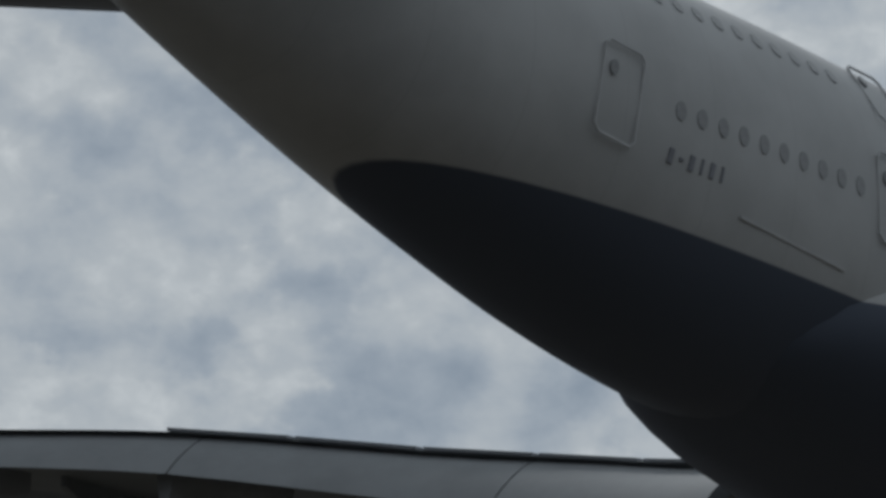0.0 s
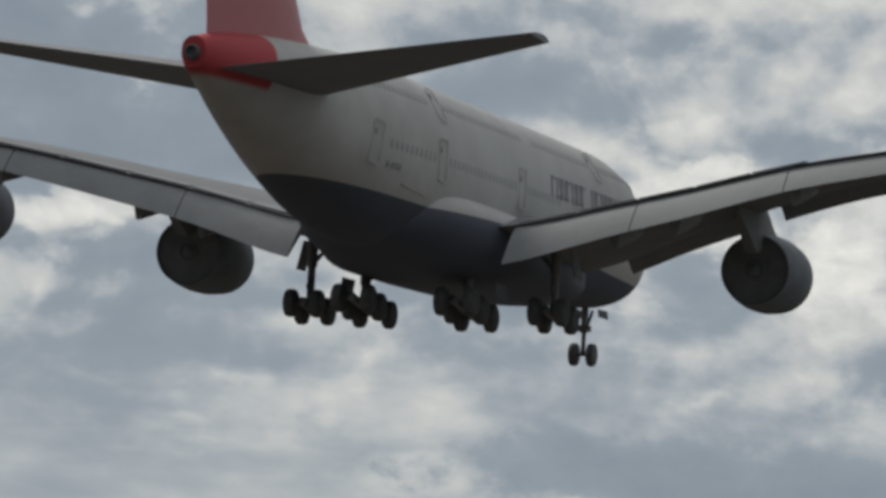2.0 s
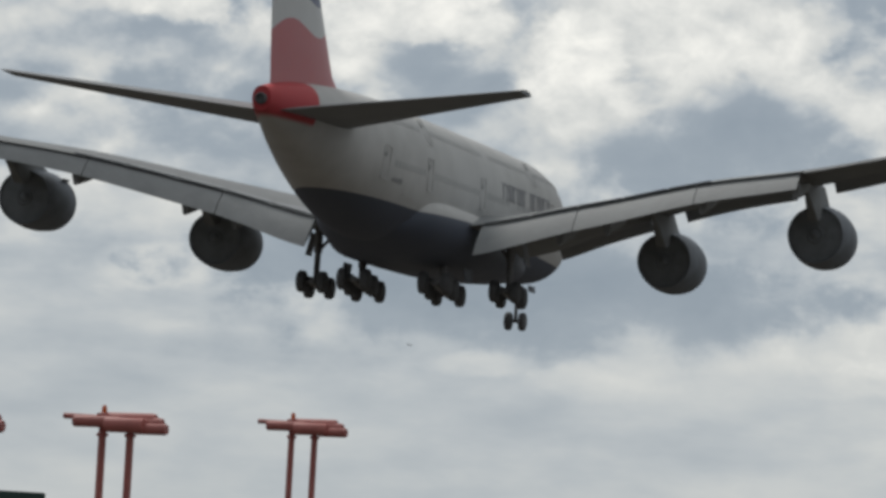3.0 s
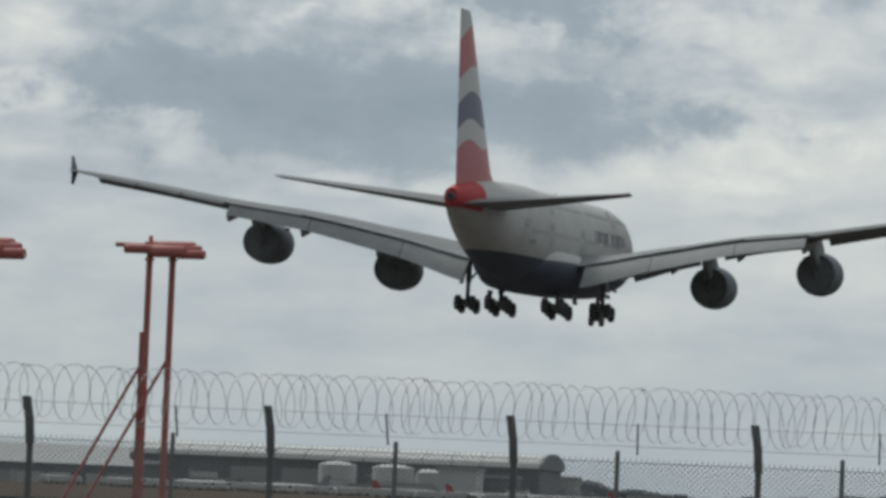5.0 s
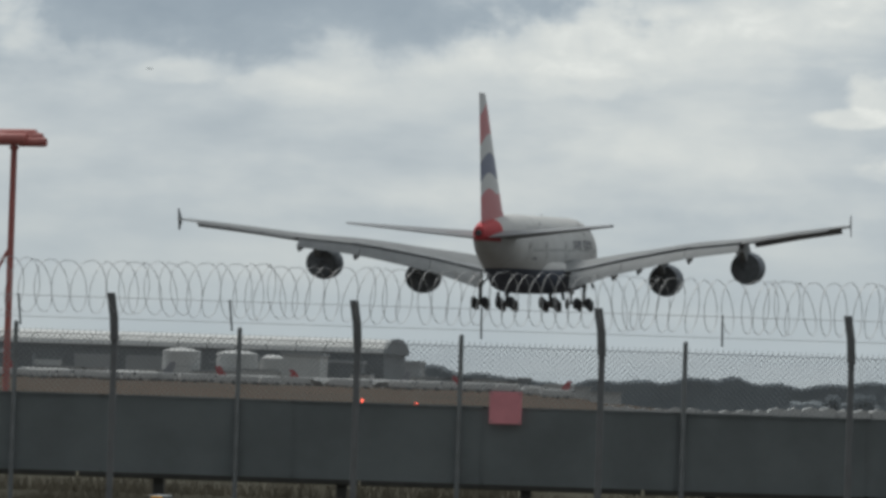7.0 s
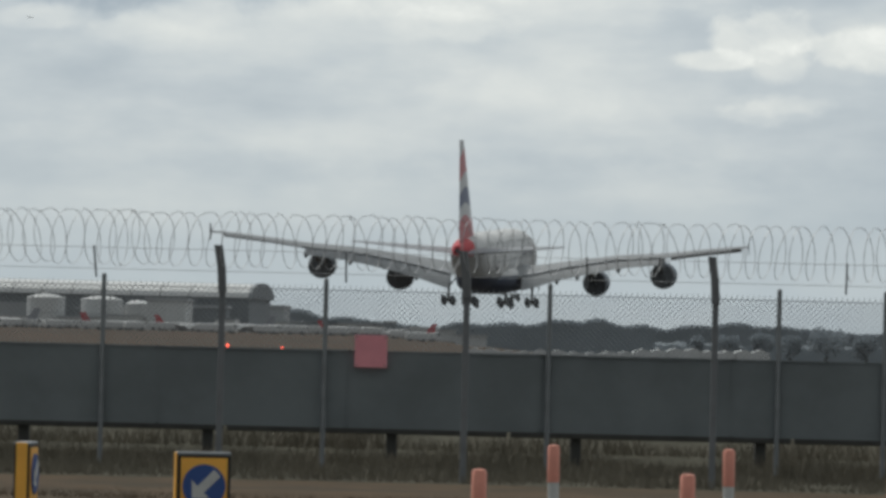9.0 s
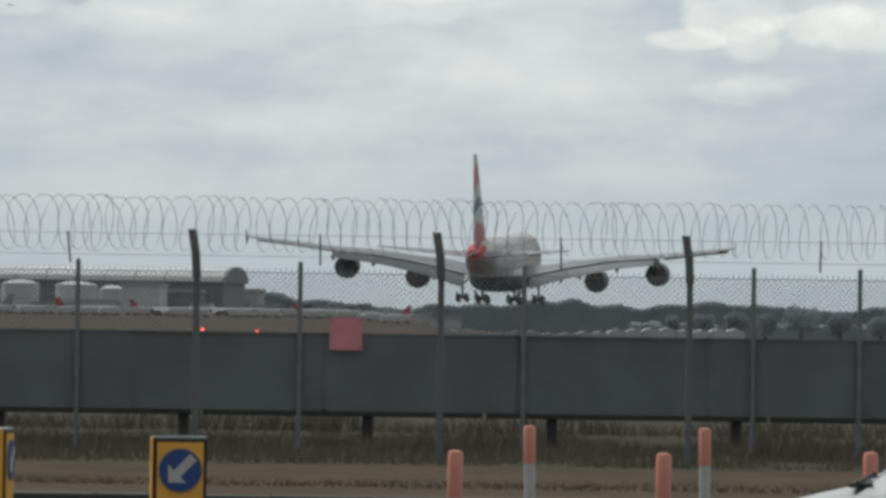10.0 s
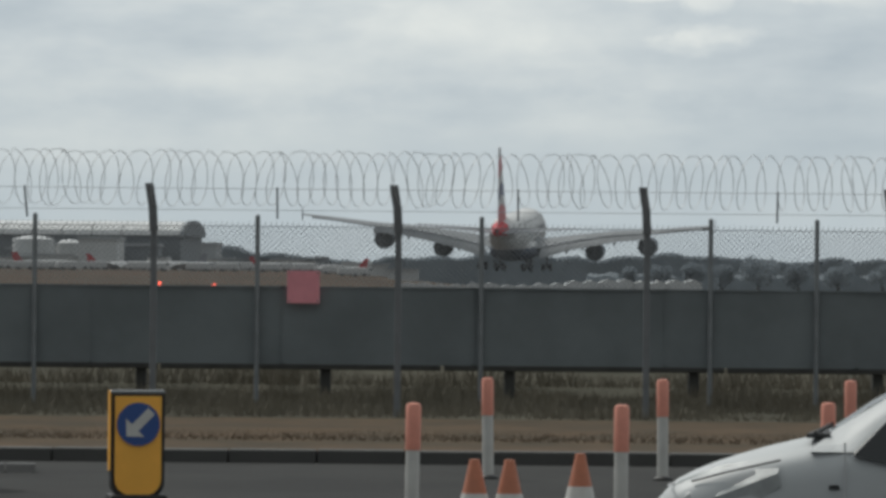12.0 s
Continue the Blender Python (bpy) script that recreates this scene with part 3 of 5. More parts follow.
def build_plane():
    plane = empty("airliner", pose(0, 0, 0), "white and navy four-engined double-deck airliner with red tail, landing gear down", "airplane")
    rings = []
    for i in range(96):
        s = 2.2 + 68.5 * i / 95
        if i < 12:
            s = 2.2 + 68.5 * (i / 95) * (0.35 + 0.65 * i / 12)
        rings.append([hull(s, k * math.tau / 48) for k in range(48)])
    body = part("fuselage", skin(rings), M_BODY, plane, "white upper fuselage over a navy belly", None, True)
    part("tail_exhaust", lathe([(0.0, 0.34), (-0.25, 0.33), (-0.3, 0.25), (-0.1, 0.2)], "y", 20), M_METAL, plane, "dark exhaust at the tail cone", Matrix.Translation((0, 36 - 70.7, 1.96)), True)
    # belly and wing root fairing
    rings = []
    for s, w, top, low in ((17.5, 1.2, -3.6, -4.2), (19.0, 2.6, -3.0, -4.6), (22.0, 3.9, -2.2, -5.0), (27.0, 4.5, -1.2, -5.15), (34.0, 4.75, -1.0, -5.15), (40.0, 4.6, -0.85, -5.1),
                           (43.0, 4.25, -0.8, -5.0), (45.0, 3.9, -0.85, -4.75), (46.3, 3.55, -1.0, -4.5), (47.4, 3.1, -1.4, -4.25), (48.4, 2.5, -1.95, -4.0), (49.6, 1.6, -2.6, -3.7), (50.8, 0.8, -2.9, -3.5), (52.0, 0.3, -3.0, -3.2)):
        mid, h = (top + low) / 2, (top - low) / 2
        ring = []
        for k in range(36):
            c, sn = math.cos(k * math.tau / 36), math.sin(k * math.tau / 36)
            ring.append((w * math.copysign(abs(c) ** 0.72, c) * (1 - 0.24 * max(0, -sn) * (s > 42)), 36 - s, mid + h * math.copysign(abs(sn) ** 0.72, sn)))
        rings.append(ring)
    part("belly_fairing", skin(rings), M_BODY, plane, "navy belly fairing with white shoulder", None, True)
    for side in (-1, 1):
        wing = part("wing", lifting((2.5, 39.7), side, 40, wing_at), M_WING, plane, "long grey swept wing", None, True)
        for a, b, ca, cb in ((5.4, 11.47, 3.3, 2.6), (11.53, 19.47, 2.6, 2.1), (19.53, 26.3, 2.1, 1.8)):
            part("flap", flap(a, b, side, ca, cb, 39), M_FLAP, wing, "pale grey lowered flap", None, True)
        for a, b in ((26.7, 30.2), (30.3, 33.8), (33.9, 37.3)):
            part("aileron", flap(a, b, side, 1.5, 1.3, 9, 3), M_TRACK, wing, "dark grey aileron", None, True)
        for x, length, deep in ((10.5, 5.2, 1.75), (13.6, 5.0, 1.65), (20.0, 4.6, 1.45), (26.2, 4.2, 1.2)):
            part("flap_track_fairing", canoe(x, side, length, 0.7, deep), M_FAIRING, wing, "", None, True)
        for a, b in ((6.2, 9.99), (10.0, 13.6), (16.2, 20.29), (20.3, 24.4), (27.2, 30.99), (31.0, 34.79), (34.8, 38.4)):
            part("slat", slat(a, b, side, 1.9, 26), M_STAB, wing, "dark grey lowered slat", None, True)
        rings = []
        for z, a, c in ((-1.2, 0.75, 0.7), (-0.3, 0.1, 1.6), (0.0, 0.0, 2.0), (0.5, 0.3, 1.6), (1.35, 1.1, 0.7)):
            rings.append([(side * (39.72 + 0.06 * abs(z)) + w, 36 - 50.0 - a - q * c, 3.2 + z) for q, w in ((0, 0), (0.3, 0.05), (1, 0), (0.3, -0.05))])
        part("wingtip_fence", skin(rings), M_WING, wing)
        for i in range(5):
            x0, x1 = 5.5 + i * 3.0, 8.3 + i * 3.0
            bm = bmesh.new()
            rings = []
            for x in (x0, x1):
                le, chord, z, thick = wing_at(x)
                rings.append([(side * x, 36 - le - chord * 0.80, z + chord * thick * 0.28), (side * x, 36 - le - chord * 0.99, z + 0.14), (side * x, 36 - le - chord * 0.99, z + 0.05), (side * x, 36 - le - chord * 0.80, z + chord * thick * 0.2)])
            part("spoiler", skin(rings, True, bm), M_STAB, wing)
        engine(plane, side * 14.97, 30.6, -3.35)
        engine(plane, side * 25.8, 37.4, -1.75)
        # tailplane
        def stab(x):
            f = (x - 0.6) / 14.5
            return [58.8 + 10.3 * f, 10.7 - 7.8 * f, 1.45 + 1.4 * f, 0.1]
        part("tailplane", lifting((0.6, 15.1), side, 8, stab), M_STAB, plane, "grey tailplane with dark underside", None, True)
        bogie(plane, "wing_landing_gear", side * 6.3, 35.95, -2.3, -6.36, (-0.86, 0.86), 0.68, -9, "four-wheel wing landing gear")
        bogie(plane, "body_landing_gear", side * 2.62, 38.4, -4.2, -6.38, (-1.7, 0.0, 1.7), 0.76, -9, "six-wheel body landing gear")
        for px, py, w, h, tilt in ((6.9, 35.0, 1.3, 1.5, 12), (3.9, 37.2, 1.9, 0.9, 8)):
            part("gear_door", box((0.07, w, h), (0, 0, -h / 2), 0.03), M_NAVY if px < 5 else M_STAB, plane, "", Matrix.Translation((side * px, 36 - py, -3.0 if px > 5 else -4.95)) @ Matrix.Rotation(radians(-tilt * side), 4, "Y"))
        part("nose_gear_door", box((0.06, 1.9, 0.45), (0, 0, -0.22), 0.02), M_NAVY, plane, "", Matrix.Translation((side * 0.72, 36 - 7.0, -4.05)) @ Matrix.Rotation(radians(-8 * side), 4, "Y"))
    # fin
    rings = []
    for z, le, te in ((2.6, 52.5, 69.3), (3.6, 55.2, 69.4), (4.6, 57.5, 69.6), (6.5, 59.1, 69.85), (12.0, 63.5, 70.6), (17.2, 67.5, 71.4), (17.72, 68.2, 71.45)):
        chord = te - le
        thick = 0.095 if z > 4 else 0.07
        rings.append([(u, 36 - le - b, z) for b, u in [(b, u - 0.02 * 4 * (b / chord) * (1 - b / chord) * chord) for b, u in airfoil(chord, thick)]])
    part("tail_fin", skin(rings), M_FIN, plane, "tail fin with red, white and navy waves", None, True)
    # nose gear
    base = empty("nose_landing_gear", Matrix.Translation((0, 36 - 8.0, 0)), "twin-wheel nose landing gear", "")
    base.parent = plane
    bm = rod((0, 0, -3.9), (0, 0, -5.4), 0.2, 0.2, 12)
    rod((0, 0, -5.4), (0, 0, -6.6), 0.13, 0.13, 10, bm)
    rod((-0.6, 0, -6.6), (0.6, 0, -6.6), 0.09, 0.09, 8, bm)
    rod((0, 0.1, -5.5), (0, 1.5, -4.1), 0.09, 0.09, 8, bm)
    part("strut", bm, M_STRUT, base, "", None, True)
    part("steering_box", box((0.75, 0.4, 0.35), (0, 0, -5.15), 0.06), M_STRUT, base)
    for s in (-0.5, 0.5):
        wheel(base, "wheel", (s, 0, -6.6), 0.64, 0.44)
    # cabin windows on both sides; the starboard rows are single panes
    def pane():
        bm = bmesh.new()
        bmesh.ops.create_circle(bm, cap_ends=True, radius=1, segments=14, matrix=Matrix.Diagonal((0.15, 0.215, 1, 1)))
        made = bmesh.ops.extrude_face_region(bm, geom=list(bm.faces))
        bmesh.ops.translate(bm, verts=[v for v in made["geom"] if isinstance(v, bmesh.types.BMVert)], vec=(0, 0, -0.05))
        bmesh.ops.recalc_face_normals(bm, faces=bm.faces)
        return bm
    me = None
    for z, spans in ((0.12, ((9.5, 13.2), (15.6, 23.8), (26.2, 32.2), (34.4, 45.2), (47.3, 53.3))), (2.75, ((10.5, 17.2), (19.4, 29.6), (31.8, 44.8), (47.0, 54.6)))):
        for a, b in spans:
            for i in range(int((b - a) / 0.635) + 1):
                m = skin_pose(b - i * 0.635, z)
                if me is None:
                    ob = part("cabin_window", pane(), M_GLASS, body, "", m)
                    me = ob.data
                else:
                    ob = new("cabin_window", me)
                    ob.parent, ob.matrix_basis = body, m
    bm = bmesh.new()
    for z, a, b in ((0.12, 9.5, 53.3), (2.75, 10.5, 54.6)):
        for i in range(int((b - a) / 0.635)):
            bmesh.ops.create_circle(bm, cap_ends=True, radius=1, segments=10, matrix=skin_pose(b - i * 0.635, z, 0.012, -1) @ Matrix.Diagonal((0.15, 0.215, 1, 1)))
    tagged(part("port_window_row", bm, M_GLASS, body), kind="stuff")
    # doors: raised seams round each leaf, with a small pane
    for station, z, h in ((55.05, 0.02, 2.0), (46.4, 0.1, 2.0), (33.3, 0.1, 2.0), (14.4, 0.1, 2.0), (45.9, 2.75, 1.8), (18.3, 2.75, 1.8)):
        m = skin_pose(station, z)
        bm = bmesh.new()
        w = 1.12
        for cx, cy, sx, sy in ((-w / 2, 0, 0.03, h - 0.24), (w / 2, 0, 0.03, h - 0.24), (0, -h / 2, w - 0.24, 0.05), (0, h / 2, w - 0.24, 0.03)):
            box((sx, sy, 0.05), (cx, cy, -0.018), 0, bm)
        for cx, cy in ((-1, -1), (-1, 1), (1, -1), (1, 1)):
            box((0.2, 0.03, 0.05), (0, 0, -0.018), 0, bm, Matrix.Translation((cx * (w / 2 - 0.065), cy * (h / 2 - 0.065), 0)) @ Matrix.Rotation(radians(-45 * cx * cy), 4, "Z"))
        door = part("cabin_door", bm, M_LINE, body, "closed white cabin door with dark seam", m)
        part("door_window", pane(), M_GLASS, door, "", Matrix.Translation((-0.26, 0.45, 0.02)) @ Matrix.Diagonal((0.75, 0.75, 1, 1)))
    # registration and title as plain bars
    for i, (w, h) in enumerate(((0.13, 0.32), (0.12, 0.06), (0.13, 0.32), (0.06, 0.32), (0.12, 0.32), (0.06, 0.32))):
        part("registration_bar", box((w, h, 0.03), (0, 0, 0)), M_LETTER, body, "", skin_pose(53.5 - i * 0.3, -0.86, 0.012))
    for i in range(14):
        if i == 7:
            continue
        bm = box((0.15, 1.1, 0.03), (-0.3, 0, 0))
        if i % 3:
            box((0.15, 1.1, 0.03), (0.26, 0, 0), 0, bm)
        else:
            box((0.5, 0.16, 0.03), (0.04, 0.46, 0), 0, bm)
        part("title_bar", bm, M_LETTER, body, "", skin_pose(27.6 - i * 0.95, 0.8, 0.015))
    for i in range(9):
        part("ribbon_stripe", box((0.62, 0.34 + 0.12 * math.sin(i * 0.5), 0.03), (0, 0, 0)), M_RED if i > 3 else M_LETTER, body, "", skin_pose(9.8 - i * 0.6, 2.6 - 0.11 * i * i * 0.25, 0.02))
    # small aerials and seams on the rear hull
    part("cargo_door_seam", box((3.4, 0.06, 0.04), (0, 0, -0.01)), M_LINE, body, "", skin_pose(49.6, -1.65, 0.012))
    part("blade_aerial", box((0.05, 0.5, 0.35), (0, 0, 0), 0.02), M_WHITE, body, "", Matrix.Translation((0, 36 - 30.0, 4.35)))
    return plane


plane = build_plane()

# ---- ground, road, verge ----
def strip(name, rows, x0, x1, mat, label, steps=60, kind="structure"):
    """A sheet across the view with a profile of (y, z) rows."""
    bm = bmesh.new()
    grid = [[bm.verts.new((x0 + (x1 - x0) * i / steps, y, z)) for i in range(steps + 1)] for y, z in rows]
    for a, b in zip(grid, grid[1:]):
        for i in range(steps):
            bm.faces.new((a[i], a[i + 1], b[i + 1], b[i]))
    bmesh.ops.recalc_face_normals(bm, faces=bm.faces)
    ob = part(name, bm, mat)
    return tagged(ob, label, name, "", kind)


strip("ground", [(-4500, -0.12), (-40, -0.12), (49, -0.12), (49.1, -0.1), (58, 0.14), (70, 0.18), (200, 0.1), (600, 0.0), (4600, 0.0)], -4500, 4500, M_FIELD, "flat dry airfield grass reaching the horizon", 8)
strip("road", [(-14, 0.0), (20, 0.0), (48.6, 0.0)], -120, 120, M_ASPHALT, "worn grey asphalt road", 20)
strip("verge", [(49.0, 0.12), (49.4, 0.13), (53, 0.18), (57.4, 0.21), (57.6, 0.1)], -120, 120, M_VERGE, "verge of dry brown grass and soil", 80)
strip("rough_ground", [(57.3, 0.1), (57.5, 0.215), (62, 0.23), (66, 0.22), (75, 0.2), (75.2, -0.05)], -120, 120, M_BANK, "rough olive ground under the fences", 80)
kerb = empty("kerb", pose(0, 48.8, 0), "dark weathered kerb stones along the road", "kerb", "", "structure")
stone = None
for i in range(64):
    x = -30 + i * 0.94
    m = Matrix.Translation((x, 0, 0.06 + 0.004 * math.sin(i * 2.1)))
    if stone is None:
        ob = part("kerbstone", box((0.925, 0.36, 0.16), (0, 0, 0), 0.02), M_KERB, kerb, "", m)
        stone = ob.data
    else:
        ob = new("kerbstone", stone)
        ob.parent, ob.matrix_basis = kerb, m


def grass(name, x0, x1, y0, y1, z, count, tall, label, seed, mat):
    rnd = random.Random(seed)
    verts, faces = [], []
    for _ in range(count):
        x, y, a = rnd.uniform(x0, x1), rnd.uniform(y0, y1), rnd.uniform(0, math.tau)
        clump = noise.noise(Vector((x * 0.6, y * 0.6, seed)))
        h, w = tall * rnd.uniform(0.35, 1.0) * (0.65 + 0.8 * clump), 0.012
        k = len(verts)
        dx, dy = math.cos(a) * w, math.sin(a) * w
        lean = rnd.uniform(-0.5, 0.5) * h
        verts += [(x - dx, y - dy, z - 0.02), (x + dx, y + dy, z - 0.02), (x + lean, y + lean * 0.5, z + max(0.02, h))]
        faces.append((k, k + 1, k + 2))
    me = bpy.data.meshes.new(name)
    me.from_pydata(verts, [], faces)
    me.materials.append(mat)
    return tagged(new(name, me), label, "grass", "", "stuff")


grass("verge_grass", -13, 9, 51.0, 57.5, 0.175, 26000, 0.03, "short dry grass on the verge", 3, M_STRAW)
grass("bank_grass", -14, 9, 65.5, 70, 0.45, 16000, 0.5, "rank dark weeds on the bank", 6, M_BLADE)
grass("fence_grass", -13, 9, 57.5, 66, 0.21, 46000, 0.22, "rank grass and weeds under the fences", 4, M_BLADE)

grass("slope_grass", -14, 9, 61.5, 67.0, 0.2, 34000, 0.42, "rank weeds on the slope behind the fences", 9, M_BLADE)

strip("bank", [(64.8, 0.15), (66, 0.3), (68, 0.72), (70, 0.95), (72, 0.98), (78, 0.3), (80, -0.1)], -60, 60, M_BANK, "low rough bank of dark weeds behind the fence", 240)
for v in bpy.data.objects["bank"].data.vertices:
    if v.co.z > 0.25:
        v.co.z += 0.12 * noise.noise(Vector((v.co.x * 0.7, v.co.y * 0.5, 2.0))) + 0.05 * noise.noise(Vector((v.co.x * 3, v.co.y, 5.0)))

# ---- fences ----
RAZOR_Y, LINK_Y, SCREEN_Y = 58.0, 62.0, 61.96


def crank_post(m):
    ob = empty("fence_post", m, "dark steel fence post with cranked top", "fence post", "cranked posts of the razor wire fence")
    part("upright", box((0.08, 0.08, 2.45), (0, 0, 1.225), 0.012), M_POST, ob)
    rings = []
    for x, z in ((0.0, 2.4), (-0.015, 2.7), (-0.06, 3.0)):
        rings.append([(x - 0.052, -0.06 - (z - 2.4) * 0.1, z), (x + 0.052, -0.06 - (z - 2.4) * 0.1, z), (x + 0.052, 0.06 - (z - 2.4) * 0.1, z), (x - 0.052, 0.06 - (z - 2.4) * 0.1, z)])
    part("cranked_arm", skin(rings), M_POST, ob)
    return ob


first = crank_post(pose(-3.68, RAZOR_Y, 0.16))
for i in list(range(-4, 0)) + list(range(1, 5)):
    copy_thing(first, pose(-3.68 + 3.11 * i + (0.05 if i > 1 else 0), RAZOR_Y, 0.16, 0, 0, 3 * math.sin(i * 5)))


def razor_coil():
    """A long helix of barbed tape held on two line wires."""
    ob = empty("razor_wire", pose(0, RAZOR_Y, 0), "coil of razor wire along the fence top", "razor wire")
    rnd = random.Random(8)
    length, turns, per = 27.0, 146, 20
    gaps = [rnd.uniform(0.6, 1.4) for _ in range(turns)]
    scale = length / sum(gaps)
    pts, x = [], -17.0
    for k in range(turns):
        lean = rnd.uniform(-0.07, 0.07)
        r = 0.352 + rnd.uniform(-0.025, 0.015)
        for j in range(per):
            a = math.tau * j / per
            pts.append(Vector((x + gaps[k] * scale * j / per + lean * math.cos(a) + 0.13 * math.sin(a), r * 0.8 * math.sin(a), 3.23 + r * math.cos(a))))
        x += gaps[k] * scale
    rings = []
    for i, p in enumerate(pts):
        d = (pts[min(i + 1, len(pts) - 1)] - pts[max(i - 1, 0)]).normalized()
        side = d.cross(Vector((0.2, 1, 0.1))).normalized()
        up = side.cross(d)
        w = 0.0056 if i % 2 else 0.0038
        rings.append([p + side * w, p + up * w, p - side * w, p - up * w])
    part("coil", skin(rings), M_WIRE, ob)
    for z in (3.1, 2.83):
        part("line_wire", rod((-17, 0, z), (10, 0, z), 0.004, 0.004, 5), M_WIRE, ob)
    return ob


razor_coil()
drop = None
for i, x in enumerate((-11.1, -8.0, -5.29, -2.11, 0.95, 4.24, 7.4)):
    m = pose(x, RAZOR_Y, 2.72, 0, (-4, -6, -6, -1, -1, 1, -2)[i])
    if drop is None:
        drop = tagged(part("wire_spreader", box((0.024, 0.024, 0.4), (0, 0, 0.2), 0.004), M_POST, None, "", m), "thin steel spreader holding the razor wire", "fence part", "razor wire spreaders")
    else:
        copy_thing(drop, m)


def link_post(m):
    ob = empty("mesh_fence_post", m, "thin grey steel post of the chain-link fence", "fence post", "posts of the chain-link fence")
    part("upright", rod((0, -0.09, 0), (0, -0.09, 2.6), 0.032, 0.032, 10), M_GALV, ob, "", None, True)
    part("cap", lathe([(2.6, 0.036), (2.63, 0.032), (2.65, 0.015)], "z", 10), M_GALV, ob, "", Matrix.Translation((0, -0.09, 0)))
    return ob


first = link_post(pose(-2.52, LINK_Y, 0.18))
for x in (-17.8, -14.7, -11.65, -8.6, -5.54, 0.52, 3.63, 5.07, 8.1):
    copy_thing(first, pose(x, LINK_Y, 0.18))


def chain_link(x0, x1, z0, z1, y, cell):
    """Wires woven in diamonds, with knuckled ends above the top line wire."""
    ob = empty("chain_link_mesh", pose(0, y, 0), "galvanised chain-link mesh stretched between posts", "fence mesh")
    verts, faces = [], []
    h = z1 - z0
    r = 0.0038

    def bar(a, b, r=r):
        k = len(verts)
        dx, dz = b[0] - a[0], b[2] - a[2]
        l = math.hypot(dx, dz)
        nx, nz = -dz / l * r, dx / l * r
        for p in (a, b):
            verts.extend([(p[0] + nx, p[1], p[2] + nz), (p[0] - nx, p[1] - r, p[2] - nz), (p[0] - nx, p[1] + r, p[2] - nz)])
        for i in range(3):
            j = (i + 1) % 3
            faces.append((k + i, k + j, k + 3 + j, k + 3 + i))
    count = int((x1 - x0) / cell)
    for i in range(-int(h / cell) - 1, count):
        for s in (1, -1):
            xa = x0 + i * cell
            a, b = (xa, 0.003 * s, z0), (xa + h, 0.003 * s, z1)
            if s < 0:
                a, b = (xa, 0.003 * s, z1), (xa + h, 0.003 * s, z0)
            bar(a, b)
    for i in range(count):
        x = x0 + i * cell
        bar((x, 0, z1), (x + 0.012, 0, z1 + 0.05))
    me = bpy.data.meshes.new("woven_wire")
    me.from_pydata(verts, [], faces)
    me.materials.append(M_LINK)
    w = new("woven_wire", me)
    w.parent = ob
    tagged(w, kind="stuff")
    for z in (z1 - 0.01, z0 + 0.1):
        part("line_wire", rod((x0, 0, z), (x1, 0, z), 0.005, 0.005, 5), M_GALV, ob)
    return ob


chain_link(-16, 10, 0.8, 2.68, LINK_Y, 0.075)
rnd = random.Random(5)
for i in range(10):
    x0, x1 = -17.8 + i * 2.6, -17.8 + (i + 1) * 2.6 + 0.04
    bm = bmesh.new()
    n = 12
    rows = []
    for k in range(n + 1):
        x = x0 + (x1 - x0) * k / n
        sag = 0.015 * math.sin(k / n * math.pi) + 0.006 * math.sin(i * 3 + k)
        rows.append([bm.verts.new((x, SCREEN_Y + 0.01 * (i % 2) + d * 0.1 + 0.004 * math.sin(k * 0.9 + i * 1.8 + j * 0.7), z)) for j, (z, d) in enumerate(((0.8 + sag, 0), (1.1, 0.02), (1.45, 0.02), (1.86 - sag, 0)))])
    for a, b in zip(rows, rows[1:]):
        for j in range(3):
            bm.faces.new((a[j], b[j], b[j + 1], a[j + 1]))
    ob = empty("privacy_screen", pose(0, 0, 0), "dark green-grey woven mesh screen tied to the fence", "fence screen", "screens along the fence")
    cloth = part("fabric", bm, M_SCREEN, ob)
    mod = cloth.modifiers.new("thickness", "SOLIDIFY")
    mod.thickness = 0.006
    part("top_hem", box((x1 - x0 - 0.004, 0.012, 0.03), ((x0 + x1) / 2, SCREEN_Y - 0.006, 1.848), 0.003), M_SCREEN, ob)
    part("bottom_hem", box((x1 - x0 - 0.004, 0.012, 0.03), ((x0 + x1) / 2, SCREEN_Y - 0.006, 0.815), 0.003), M_SCREEN, ob)
    for k in range(5):
        part("cable_tie", rod((x0 + 0.26 + k * 0.52, SCREEN_Y - 0.03, 1.85), (x0 + 0.28 + k * 0.52, SCREEN_Y + 0.06, 1.86), 0.006, 0.006, 5), M_BLACK, ob)

sign = empty("warning_sign", pose(-1.89, 61.85, 1.85), "square faded red warning sign fixed to the fence", "sign")
part("plate", box((0.44, 0.012, 0.44), (0, 0, 0), 0.004), M_SIGN, sign)
for x in (-0.19, 0.19):
    for z in (-0.19, 0.19):
        part("bolt", rod((x, -0.012, z), (x, 0.115, z), 0.012, 0.012, 6), M_GALV, sign)

# low timber posts and rail behind the gap under the screen
first = tagged(part("timber_post", box((0.155, 0.15, 0.85), (0, 0, 0.4), 0.02), M_BARRIER, None, "", pose(-1.65, 64.5, 0.15)), "short dark post of a low barrier behind the fence", "post", "low barrier posts")
for i in (-5, -4, -3, -2, -1, 1, 2, 3, 4):
    copy_thing(first, pose(-1.65 + 2.6 * i, 64.5, 0.15))
rail = empty("barrier_rail", pose(-4, 64.4, 0.74), "dark horizontal rail of the low barrier", "rail")
for i in range(10):
    part("rail_length", box((3.96, 0.06, 0.12), (-18 + 4 * i, 0, 0), 0.02), M_BARRIER, rail)


